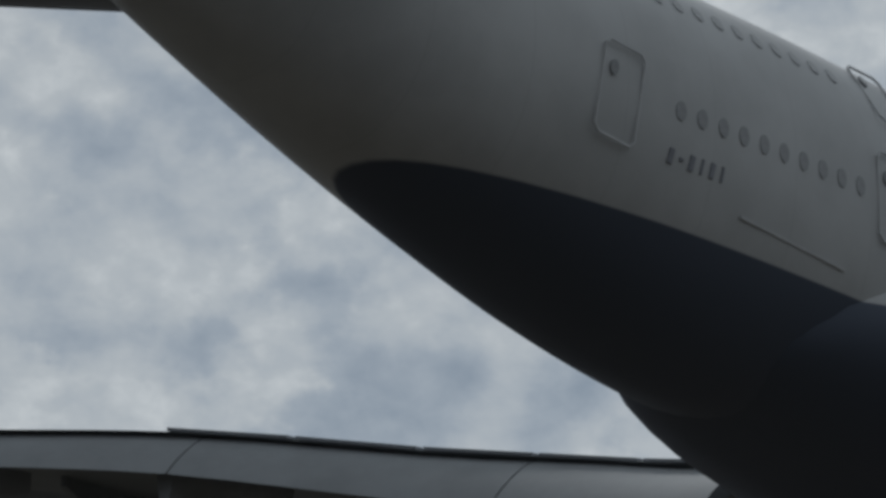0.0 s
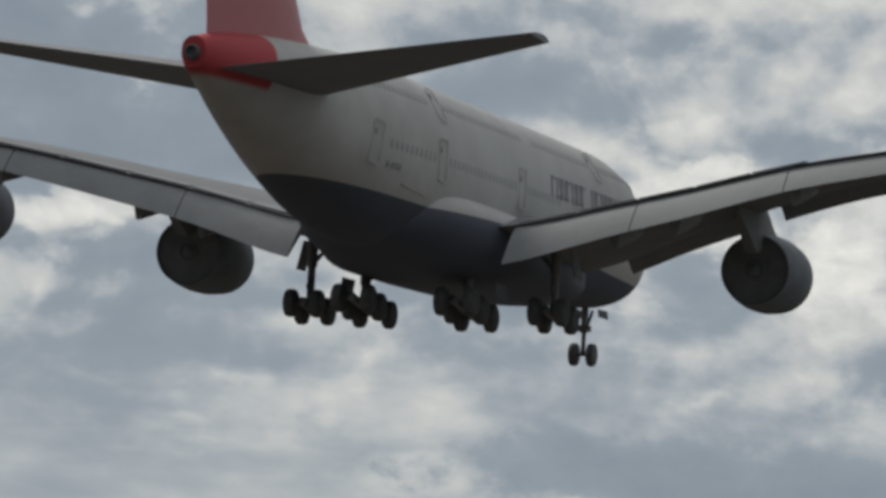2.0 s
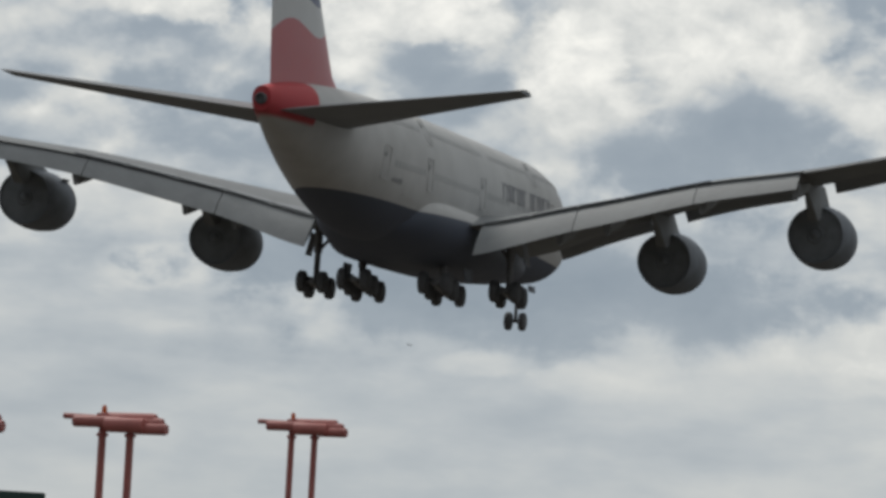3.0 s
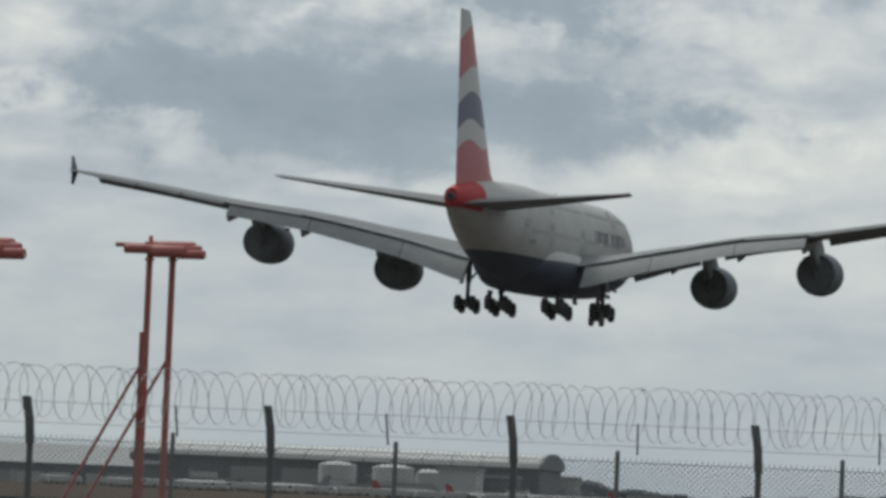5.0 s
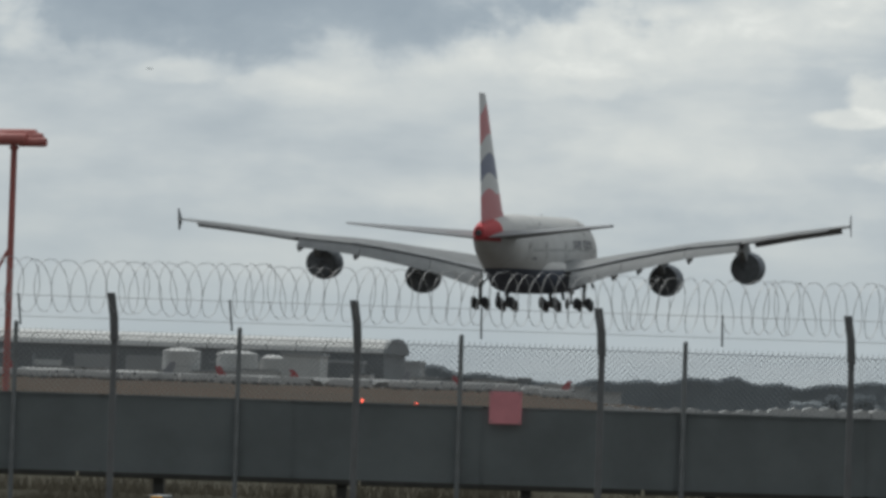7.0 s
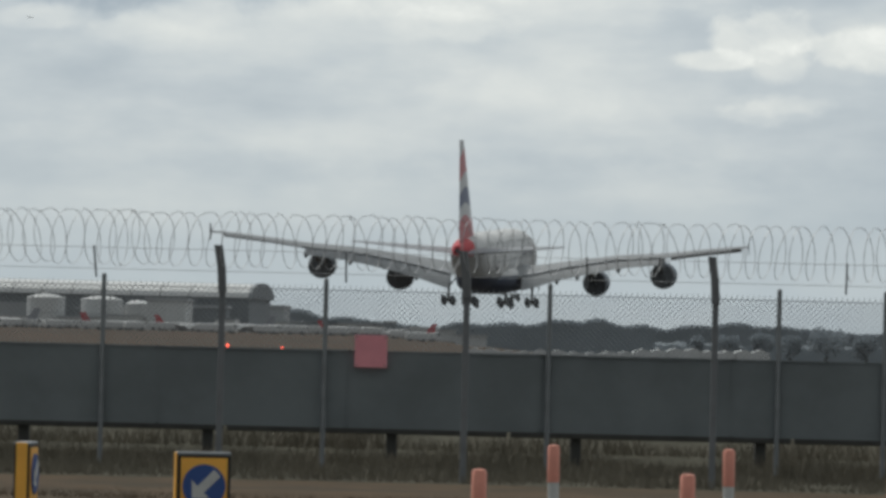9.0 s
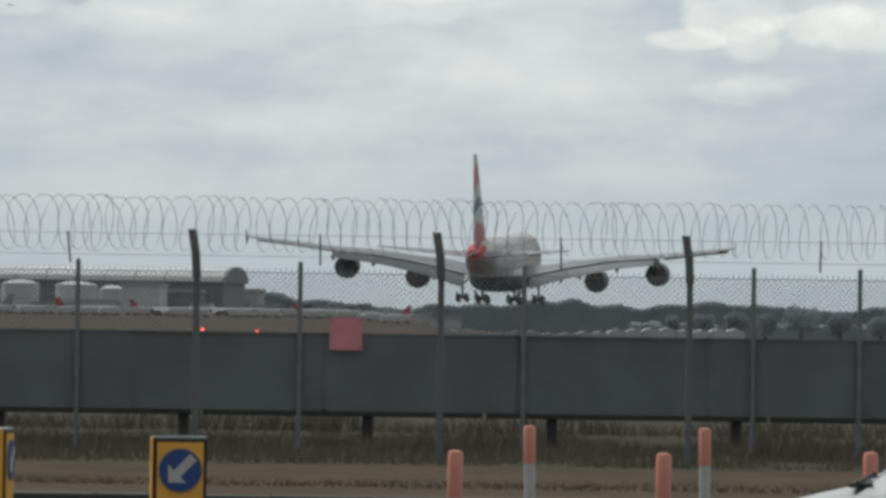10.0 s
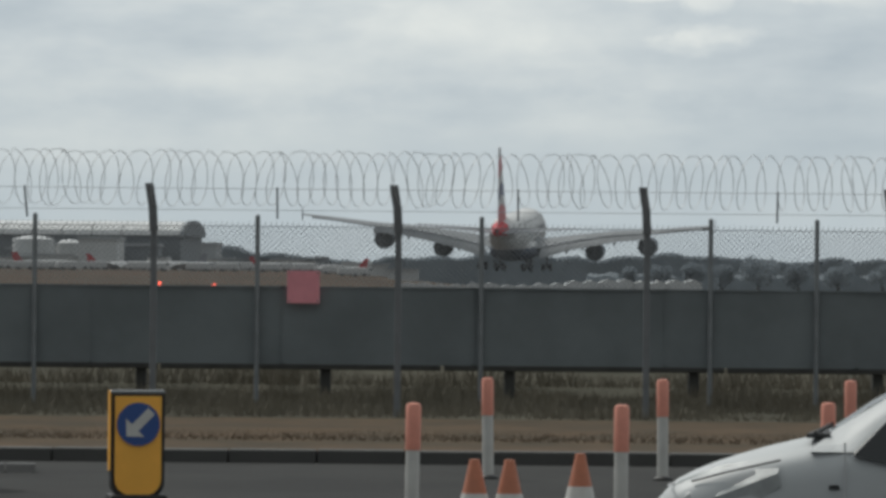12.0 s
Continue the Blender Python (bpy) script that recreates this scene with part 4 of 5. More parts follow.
# ---- approach light towers ----
def light_tower(x, y, top, wide):
    ob = empty("approach_light_mast", pose(x, y, 0, 0, 0, -14), "red-painted steel approach light mast with a bar of lamps", "light mast", "approach light masts")
    bar = part("lamp_bar", rod((-0.5 * wide, 0, top - 0.2), (-0.1 * wide, 0, top - 0.24), 0.085, 0.085, 12), M_ORANGE_STEEL, ob, "thin end of the lamp bar")
    for x0, x1, y, z, r in ((-0.37, 0.06, -0.25, -0.36, 0.17), (-0.14, 0.36, 0.1, -0.28, 0.23), (-0.06, 0.3, -0.3, -0.44, 0.22), (0.1, 0.44, 0.0, -0.38, 0.2), (0.2, 0.5, -0.15, -0.52, 0.17)):
        part("lamp_housing", lathe([(x0 * wide, r * 0.8), (x0 * wide + 0.03, r), (x1 * wide - 0.08, r), (x1 * wide, r * 0.85)], "x", 14), M_ORANGE_STEEL, bar, "", Matrix.Translation((0, y, top + z)), True)
    part("bracket", box((0.3, 0.4, 0.42), (-0.42, 0, top - 0.3), 0.06), M_ORANGE_STEEL, bar)
    part("obstruction_lamp", lathe([(0, 0.08), (0.16, 0.08), (0.24, 0.04)], "z", 10), M_AMBER, bar, "small amber lamp", Matrix.Translation((-0.4, 0, top - 0.1)))
    for dx in (-0.42, 0.46):
        mast = part("mast", rod((dx, 0, -0.1), (dx, 0, top - 0.45), 0.125, 0.115, 12), M_ORANGE_STEEL, ob, "", None, True)
        part("collar", lathe([(0, 0.1), (0.02, 0.17), (0.1, 0.17), (0.12, 0.1)], "z", 12), M_ORANGE_STEEL, mast, "", Matrix.Translation((dx, 0, top - 0.78)))
        part("brace", rod((dx, 0, top * 0.62), (dx - 0.32 * top, -0.8, 0), 0.06, 0.06, 8), M_ORANGE_STEEL, ob)
    part("cable_box", box((0.12, 0.12, top * 0.62), (-0.6, 0, top * 0.39), 0.02), M_ORANGE_STEEL, ob)
    return ob


light_tower(-22.95, 160, 10.98, 3.45)
light_tower(-24.1, 130, 9.22, 3.35)
light_tower(-25.7, 115, 8.32, 3.3)


# ---- street lamps near the camera ----
def arm_lamp(az, dist, height, reach, stout):
    ob = empty("street_lamp", pose(-dist * math.sin(radians(az)), dist * math.cos(radians(az)), 0, 0, 0, az), "grey street lamp with a flat horizontal lantern arm", "street lamp")
    part("shaft", rod((0, 0, 0), (0, 0, height - 0.12), 0.085 * stout, 0.065 * stout, 18), M_LAMP_POST, ob, "", None, True)
    rings = []
    for k in range(7):
        a = radians(15 * k)
        c = Vector((0.14 - 0.14 * math.cos(a), 0, height - 0.14 + 0.14 * math.sin(a)))
        t = Vector((math.sin(a), 0, math.cos(a)))
        s = Vector((math.cos(a), 0, -math.sin(a)))
        rings.append([c + s * 0.062 * stout * math.cos(j * math.tau / 10) + Vector((0, 0.062 * stout, 0)) * math.sin(j * math.tau / 10) for j in range(10)])
    part("elbow", skin(rings), M_LAMP_POST, ob, "", None, True)
    part("lantern", box((reach, 0.22, 0.1), (0.14 + reach / 2, 0, height), 0.03), M_LAMP_POST, ob, "flat grey lantern")
    part("photocell", lathe([(0, 0.04), (0.09, 0.045), (0.11, 0.03)], "z", 10), M_LAMP_POST, ob, "", Matrix.Translation((0.5, 0, height + 0.05)))
    return ob


near = arm_lamp(17.37, 27.6, 10.55, 0.95, 1.28)
for z in (9.79, 9.98):
    part("clamp_band", lathe([(z, 0.086), (z, 0.104), (z + 0.05, 0.104), (z + 0.05, 0.086)], "z", 24, True), M_GALV, near)
    part("clamp_bolt", rod((-0.13, 0, z + 0.025), (0.13, 0, z + 0.025), 0.014, 0.014, 6), M_GALV, near)
arm_lamp(18.78, 43, 9.23, 0.9, 1.0)


box_x, box_y = -math.tan(radians(11.63)) * 50, 50
cabinet = empty("sign_box", pose(box_x, box_y, 0, 0, 0, 11), "dark green flared sign box on a post", "sign")
part("post", rod((0, 0, 0), (0, 0, 3.4), 0.05, 0.05, 12), M_GREEN, cabinet)
rings = [[(-w, -0.09, z), (w, -0.09, z), (w, 0.09, z), (-w, 0.09, z)] for w, z in ((0.2, 3.3), (0.27, 3.78), (0.25, 3.8))]
part("panel", skin(rings), M_GREEN, cabinet)

# ---- road furniture ----
def keep_left(m):
    ob = empty("keep_left_bollard", m, "yellow traffic bollard with a round blue arrow sign", "traffic bollard", "keep-left bollards")
    w, h, d = 0.47, 0.955, 0.14

    def shape(inset, y0, y1, low):
        pts = []
        for x, z in ((-1, 1), (1, 1)):
            pts.append((x * (w / 2 - inset), h - inset))
        for k in range(7):
            a = radians(15 * k)
            pts.append(((w / 2 - inset) - 0.14 + 0.14 * math.cos(a), low + 0.14 - 0.14 * math.sin(a)))
        for k in range(7):
            a = radians(15 * (6 - k))
            pts.append((-(w / 2 - inset) + 0.14 - 0.14 * math.cos(a), low + 0.14 - 0.14 * math.sin(a)))
        return skin([[(x, y0, z) for x, z in pts], [(x, y1, z) for x, z in pts]])
    shell = part("shell", shape(0, -d / 2, d / 2, 0.03), M_BLACK, ob, "black plastic shell")
    part("front_face", shape(0.03, -d / 2 - 0.012, -d / 2 + 0.02, 0.06), M_YELLOW, ob, "glossy yellow face")
    part("side_face", box((0.02, d * 0.75, 0.7), (-w / 2 - 0.004, 0, 0.62), 0.008), M_YELLOW, ob)
    part("top_cap", box((w + 0.01, d + 0.01, 0.03), (0, 0, h + 0.006), 0.012), M_GALV, ob, "grey top cap")
    disc = part("sign_disc", lathe([(0, 0.19), (0.012, 0.19)], "y", 40), M_BLUE, ob, "round blue sign", Matrix.Translation((0, -d / 2 - 0.026, 0.68)))
    bm = bmesh.new()
    pts = [(-0.09, 0), (0.0, 0.1), (0.0, 0.035), (0.17, 0.035), (0.17, -0.035), (0.0, -0.035), (0.0, -0.1)]
    turn = Matrix.Rotation(radians(45), 2)
    pts = [turn @ Vector(((x - 0.035) * 1.2, z * 1.15)) for x, z in pts]
    rings = [[(p.x, y, p.y) for p in pts] for y in (-0.006, -0.002)]
    part("arrow", skin(rings), M_SLEEVE, disc, "white arrow pointing down and to the side")
    part("base", box((0.5, 0.34, 0.07), (0, 0, 0.03), 0.02), M_BLACK, ob)
    return ob


first = keep_left(pose(-2.67, 40, 0.0, 0, 0, 12))
copy_thing(first, pose(-4.46, 42.2, 0, 0, 0, 87))


def marker_post(m):
    ob = empty("marker_post", m, "flexible white traffic post with an orange top sleeve", "traffic post", "orange and white traffic posts")
    part("white_post", rod((0, 0, 0), (0, 0, 0.64), 0.055, 0.055, 16), M_SLEEVE, ob, "", None, True)
    part("orange_sleeve", lathe([(0.63, 0.058), (0.64, 0.06), (0.97, 0.06), (0.995, 0.05), (1.0, 0.02)], "z", 16), M_CONE, ob, "orange sleeve", None, True)
    part("foot", lathe([(0, 0.1), (0.02, 0.1), (0.04, 0.06)], "z", 16), M_BLACK, ob)
    return ob


def on_road(px, dist):
    return (px - 784) / 8076 * dist


first = None
for px, dist, lean in ((732, 35.8, 0.6), (867, 45.2, -0.8), (1102, 35.8, 0.2), (1176, 45.2, -0.5), (1467, 37.0, 0.3), (1507, 45.5, 0.0)):
    m = pose(on_road(px, dist), dist, 0, 0, lean)
    if first is None:
        first = marker_post(m)
    else:
        copy_thing(first, m)


def cone(m):
    ob = empty("traffic_cone", m, "orange traffic cone with a broad white band", "traffic cone", "traffic cones")
    part("tip", lathe([(0.52, 0.085), (0.72, 0.04), (0.75, 0.034), (0.75, 0.02)], "z", 20), M_CONE_OLD, ob, "", None, True)
    part("white_band", lathe([(0.26, 0.142), (0.52, 0.087)], "z", 20), M_SLEEVE, ob, "white reflective band", None, True)
    part("lower_body", lathe([(0.04, 0.188), (0.26, 0.14)], "z", 20), M_CONE_OLD, ob, "", None, True)
    part("base", box((0.46, 0.46, 0.05), (0, 0, 0.025), 0.015), M_BLACK, ob)
    return ob


first = cone(pose(on_road(843, 31.0), 31.0, 0))
for px, dist in ((905, 31.0), (1030, 32.2)):
    copy_thing(first, pose(on_road(px, dist), dist, 0, 0, 0, 20))

# a low dark mound of three pieces on the road by the kerb
ramp = empty("dark_mound", pose(on_road(14, 45.8), 45.8, 0, 0, 0, 6), "low dark three-piece mound on the road", "ramp")
for k in range(3):
    rings = [[(x, -0.2, 0), (x, -0.12, 0.085), (x, 0.12, 0.09), (x, 0.2, 0)] for x in (-0.62 + k * 0.31, -0.33 + k * 0.31)]
    part("segment", skin(rings), M_BLACK, ramp)


# ---- the far side of the airfield ----

strip("runway", [(330, 0.12), (700, 0.06), (2600, 0.04)], -1, 1, M_RUNWAY, "dark worn runway surface", 1)
bpy.data.objects["runway"].data.transform(Matrix.Diagonal((26, 1, 1, 1)))
bpy.data.objects["runway"].matrix_basis = Matrix.Translation((-58, 0, 0)) @ Matrix.Rotation(radians(-4.6), 4, "Z")


def rise(x, y):
    """Height of the field that swells gently towards the terminals."""
    u, v = max(0.0, min(1.0, (y - 640) / 420)), max(0.0, min(1.0, (-x + 14) / 50))
    return 3.6 * u * u * (3 - 2 * u) * v * v * (3 - 2 * v)


bm = bmesh.new()
grid = [[bm.verts.new((14 - 424 * (i / 60) ** 1.6, 630 + 26 * j, rise(14 - 424 * (i / 60) ** 1.6, 630 + 26 * j) + 0.02)) for i in range(61)] for j in range(50)]
for a, b in zip(grid, grid[1:]):
    for i in range(60):
        bm.faces.new((a[i], a[i + 1], b[i + 1], b[i]))
bmesh.ops.recalc_face_normals(bm, faces=bm.faces)
tagged(part("rising_field", bm, M_DRY), "gently rising field of brown grass before the terminals", "field", "", "structure")


def shed(x, y, wide, deep, high, mat, label, roof="flat", turn=0, doors=0):
    ob = empty("airport_building", pose(x, y, rise(x, y), 0, 0, turn), label, "building")
    part("wall", box((wide, deep, high), (0, 0, high / 2 - 0.1)), mat, ob)
    if roof == "pitched":
        rings = []
        for xx in (-wide / 2 - 0.4, wide / 2 + 0.4):
            rings.append([(xx, -deep / 2 - 0.4, high - 0.2), (xx, 0, high + deep * 0.16), (xx, deep / 2 + 0.4, high - 0.2)])
        part("roof", skin(rings), M_ROOF, ob)
    else:
        part("roof", box((wide + 0.8, deep + 0.8, 0.7), (0, 0, high + 0.2)), M_ROOF, ob)
    for k in range(doors):
        w = wide / doors
        part("door", box((w * 0.62, 0.3, high * 0.55), (-wide / 2 + w * (k + 0.5), -deep / 2 - 0.12, high * 0.27)), M_ROOF if mat is M_PALE else M_PALE, ob)
    return ob


def at(az, y):
    """World x at a bearing (degrees left of +y) and distance."""
    return -math.tan(radians(az)) * y


def tank(az, y, radius, high):
    ob = empty("storage_tank", pose(at(az, y), y, rise(at(az, y), y)), "pale round storage tank with a shallow domed roof", "storage tank", "storage tanks")
    part("shell", lathe([(-0.1, radius), (high, radius)], "z", 36), M_PALE, ob, "", None, True)
    part("roof", lathe([(high, radius * 1.01), (high + 0.25, radius * 1.01), (high + 0.9, radius * 0.5), (high + 1.1, 0.2)], "z", 36), M_WHITE, ob, "white domed roof", None, True)
    part("rail", lathe([(high * 0.5, radius + 0.06), (high * 0.5 + 0.2, radius + 0.06)], "z", 36, True), M_ROOF, ob)
    return ob


def far_plane(az, y, size, turn, fin):
    """A parked airliner, small in the distance."""
    ob = empty("parked_airliner", pose(at(az, y), y, rise(at(az, y), y), 0, 0, turn), "white parked airliner far across the field", "airplane", "parked airliners")
    part("fuselage", lathe([(0.52 * size, 0.02 * size), (0.5 * size, 0.035 * size), (0.42 * size, 0.055 * size), (-0.2 * size, 0.055 * size), (-0.5 * size, 0.015 * size)], "x", 16), M_WHITE, ob, "", Matrix.Translation((0, 0, 0.085 * size)), True)
    rings = [[(-0.34 * size, w, 0.11 * size), (-0.5 * size, w, 0.11 * size), (-0.55 * size, w, 0.29 * size), (-0.46 * size, w, 0.29 * size)] for w in (-0.01 * size, 0.01 * size)]
    part("tail_fin", skin(rings), fin, ob, "coloured tail fin")
    for s in (-1, 1):
        rings = [[(0.1 * size, s * 0.03 * size, 0.07 * size), (-0.1 * size, s * 0.03 * size, 0.07 * size), (-0.1 * size, s * 0.03 * size, 0.085 * size), (0.1 * size, s * 0.03 * size, 0.085 * size)],
                 [(-0.14 * size, s * 0.45 * size, 0.11 * size), (-0.2 * size, s * 0.45 * size, 0.11 * size), (-0.2 * size, s * 0.45 * size, 0.115 * size), (-0.14 * size, s * 0.45 * size, 0.115 * size)]]
        part("wing", skin(rings), M_WHITE, ob)
        part("engine", lathe([(0.07 * size, 0.03 * size), (0.0, 0.026 * size)], "x", 12), M_PALE, ob, "", Matrix.Translation((0.05 * size, s * 0.15 * size, 0.055 * size)))
        part("main_gear", rod((-0.02 * size, s * 0.06 * size, -0.05), (-0.02 * size, s * 0.06 * size, 0.06 * size), 0.012 * size, 0.012 * size, 8), M_TYRE, ob)
    return ob


# bearings in degrees left of +y; the hangar, tanks, sheds and aprons
def hangar(az, y, long, deep, eaves, crown):
    """A long vaulted hangar: pale ribbed roof, dark gable and dark walls with tall doors."""
    ob = empty("hangar", pose(at(az, y), y, rise(at(az, y), y), 0, 0, -4), "long dark hangar with a pale vaulted roof", "hangar")
    part("wall", box((long, deep, eaves), (-long / 2, 0, eaves / 2 - 0.1)), M_SHED, ob, "dark clad walls")
    bays = 14
    for k in range(bays):
        a, b = -long * k / bays, -long * (k + 1) / bays + 0.25
        rings = [[(x, -deep * 0.52 * math.cos(math.pi * q / 12), eaves - 0.1 + (crown - eaves) * math.sin(math.pi * q / 12) ** 0.8) for q in range(13)] for x in (a, b)]
        part("roof_bay", skin(rings), M_PALE, ob, "pale roof bay")
    rings = [[(x, -deep * 0.53 * math.cos(math.pi * q / 12), eaves - 0.3 + (crown + 0.5 - eaves) * math.sin(math.pi * q / 12) ** 0.8) for q in range(13)] for x in (0.05, 0.9)]
    part("gable", skin(rings), M_SHED, ob, "dark arched gable")
    for k in range(8):
        part("door", box((long / 10, 0.3, eaves * 0.72), (-long * (k + 0.6) / 8, -deep / 2 - 0.12, eaves * 0.36)), M_ROOF if k % 3 else M_SHED, ob)
    return ob


hangar(3.16, 1165, 105, 44, 8.9, 12.6)
shed(at(3.79, 1130), 1130, 9.5, 14, 6.0, M_SHED, "dark flat-roofed store before the hangar", "flat", 0, 0)
shed(at(4.28, 1050), 1050, 8.7, 24, 6.9, M_PALE, "pale grey square warehouse block", "flat", 0, 0)
shed(at(6.7, 1180), 1180, 60, 30, 5.6, M_PALE, "long low terminal building with grey roof", "flat", 0, 9)
shed(at(9.2, 1160), 1160, 52, 30, 5.4, M_SHED, "long dark cargo shed", "pitched", 0, 5)
shed(at(5.3, 1260), 1260, 110, 30, 7.4, M_ROOF, "wide grey terminal roof behind the tanks", "flat", 0, 7)
shed(at(8.0, 1350), 1350, 90, 30, 8.2, M_ROOF, "wide grey terminal building in the distance", "flat", 0, 6)
shed(at(11.6, 1300), 1300, 70, 30, 7.0, M_ROOF, "grey maintenance sheds in the distance", "pitched", 0, 6)
tank(5.83, 1080, 4.5, 7.0)
tank(5.13, 1090, 5.0, 6.9)
tank(4.68, 1110, 3.2, 6.2)
for az, y, size, turn, fin in ((1.3, 1020, 12, 185, M_RED), (4.1, 1000, 12, 5, M_RED), (5.0, 1000, 13, 8, M_RED), (6.35, 1010, 15, 172, M_LETTER), (2.1, 1030, 11, 10, M_RED), (3.35, 1030, 13, 185, M_LETTER), (7.6, 1010, 15, 12, M_RED)):
    far_plane(az, y, size, turn, fin)
rnd = random.Random(12)
van = None
for k in range(110):
    az = rnd.choice((rnd.uniform(1.0, 3.2), rnd.uniform(3.2, 8.5), rnd.uniform(4.0, 9.5)))
    y = rnd.uniform(960, 1075)
    m = pose(at(az, y), y, rise(at(az, y), y), 0, 0, rnd.uniform(-20, 20))
    if van is None:
        van = empty("service_vehicle", m, "small pale airport service vehicle on the apron", "vehicle", "service vehicles on the apron")
        part("body", box((4.6, 2.0, 1.5), (0, 0, 1.15), 0.25), M_WHITE, van)
        part("windscreen", box((0.1, 1.7, 0.6), (2.28, 0, 1.5), 0.03), M_CAR_GLASS, van)
        for wx in (-1.4, 1.4):
            for wy in (-0.9, 0.9):
                part("wheel", lathe([(-0.12, 0.34), (0.12, 0.34)], "y", 12), M_TYRE, van, "", Matrix.Translation((wx, wy, 0.34)))
    else:
        copy_thing(van, m)
for az in (0.5, 1.05, 1.6, 2.0, 2.35, 2.7, 4.55, 5.4, 6.2, 6.9, 7.4, 8.3):
    ob = empty("low_building", pose(at(az, 1080), 1080, rise(at(az, 1080), 1080)), "long low white shed on the apron", "building", "low white sheds")
    part("wall", box((9 + 5 * math.sin(az * 7), 8, 2.6), (0, 0, 1.2)), M_WHITE, ob)
    part("roof", box((10 + 5 * math.sin(az * 7), 9, 0.4), (0, 0, 2.7)), M_ROOF, ob)
# mixed sheds, stores and stands crowd the apron
rnd = random.Random(31)
for k in range(64):
    az, y = 1.0 + 10.5 * rnd.random() ** 1.1, rnd.uniform(1040, 1290)
    wide, high = rnd.uniform(2.5, 11), rnd.uniform(1.8, 6.6) if az > 4 else rnd.uniform(1.5, 3.4)
    ob = empty("apron_building", pose(at(az, y), y, rise(at(az, y), y), 0, 0, rnd.uniform(-8, 8)), "small flat-roofed apron building in the haze", "building", "apron buildings")
    part("wall", box((wide, 8, high), (0, 0, high / 2 - 0.1)), rnd.choice((M_PALE, M_SHED, M_WHITE, M_ROOF)), ob)
    part("roof", box((wide + 0.4, 8.4, 0.4), (0, 0, high + 0.1)), rnd.choice((M_ROOF, M_SHED, M_WHITE)), ob)
# red obstruction and stop lights by the runway
for az, y in ((2.87, 420), (3.55, 560)):
    ob = empty("airfield_light", pose(at(az, y), y, 0), "small red airfield light on a short stake", "light", "airfield lights")
    part("stake", rod((0, 0, 0), (0, 0, 1.0), 0.05, 0.05, 8), M_GALV, ob)
    part("lamp", lathe([(0, 0.12), (0.2, 0.16), (0.36, 0.1)], "z", 12), M_REDLIGHT, ob, "glowing red lamp", Matrix.Translation((0, 0, 1.0)))
# pale polytunnel roofs beyond the threshold
for k in range(9):
    az = 0.35 - 0.42 * k
    ob = empty("glasshouse", pose(at(az, 780), 780, 0), "long pale glasshouse roof low on the ground", "glasshouse", "glasshouses")
    w, tall = 5.9, (1.0 if k < 5 else 1.75) - 0.25 * (k % 2)
    rings = []
    for yy in (-6, 6):
        rings.append([(-w / 2, yy, -0.1), (-w / 2, yy, tall), (-w / 4, yy, tall + 0.5), (0, yy, tall + 0.1), (w / 4, yy, tall + 0.55), (w / 2, yy, tall), (w / 2, yy, -0.1)])
    part("roof", skin(rings), M_WHITE, ob, "white roof")


def tree_line(name, az0, az1, y, low, high, seed, label, wide=0.2):
    """A far wood: many leafy clumps on stems, uneven along its top."""
    rnd = random.Random(seed)
    x0, x1 = at(az0, y), at(az1, y)
    verts, faces = [], []

    def top_at(x):
        wave = noise.noise(Vector((x * 0.02, seed, 0))) * 0.9 + noise.noise(Vector((x * 0.09, seed, 3))) * 0.55
        return low + (high - low) * max(0.0, min(1.0, 0.5 + wave))
    count = int(abs(x1 - x0) / wide)
    for i in range(count):
        x = x0 + (x1 - x0) * rnd.random()
        h = top_at(x)
        z, yy = h * (0.78 + 0.22 * rnd.random()), y + rnd.uniform(-12, 12)
        r = rnd.uniform(0.35, 1.05)
        k = len(verts)
        for a in range(5):
            t = a * math.tau / 5 + rnd.random()
            verts.append((x + r * math.cos(t), yy + rnd.uniform(-r, r), z + r * 0.8 * math.sin(t)))
        verts.append((x, yy - r, z + r * 0.3))
        for a in range(5):
            faces.append((k + a, k + (a + 1) % 5, k + 5))
    me = bpy.data.meshes.new(name)
    me.from_pydata(verts, [], faces)
    me.materials.append(M_HAZED_FOLIAGE)
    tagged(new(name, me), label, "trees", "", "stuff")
    strip(name + "_thicket", [(y - 13, -1), (y - 12.5, 1), (y - 11, 0.98), (y + 20, 0)], x0, x1, M_HAZED_FOLIAGE, "dense haze-tinted undergrowth of the far wood", 400)
    for v in bpy.data.objects[name + "_thicket"].data.vertices:
        if v.co.z > 0.5:
            v.co.z *= 0.93 * top_at(v.co.x) + 0.35 * noise.noise(Vector((v.co.x * 0.8, seed, 7)))


tree_line("far_wood", 3.2, -7.5, 1500, 6.5, 12.0, 21, "low hazy wood along the far side of the field", 0.03)
tree_line("far_wood_edge", 13.0, 4.2, 1560, 11.5, 18.0, 22, "low hazy trees behind the terminal sheds", 0.05)


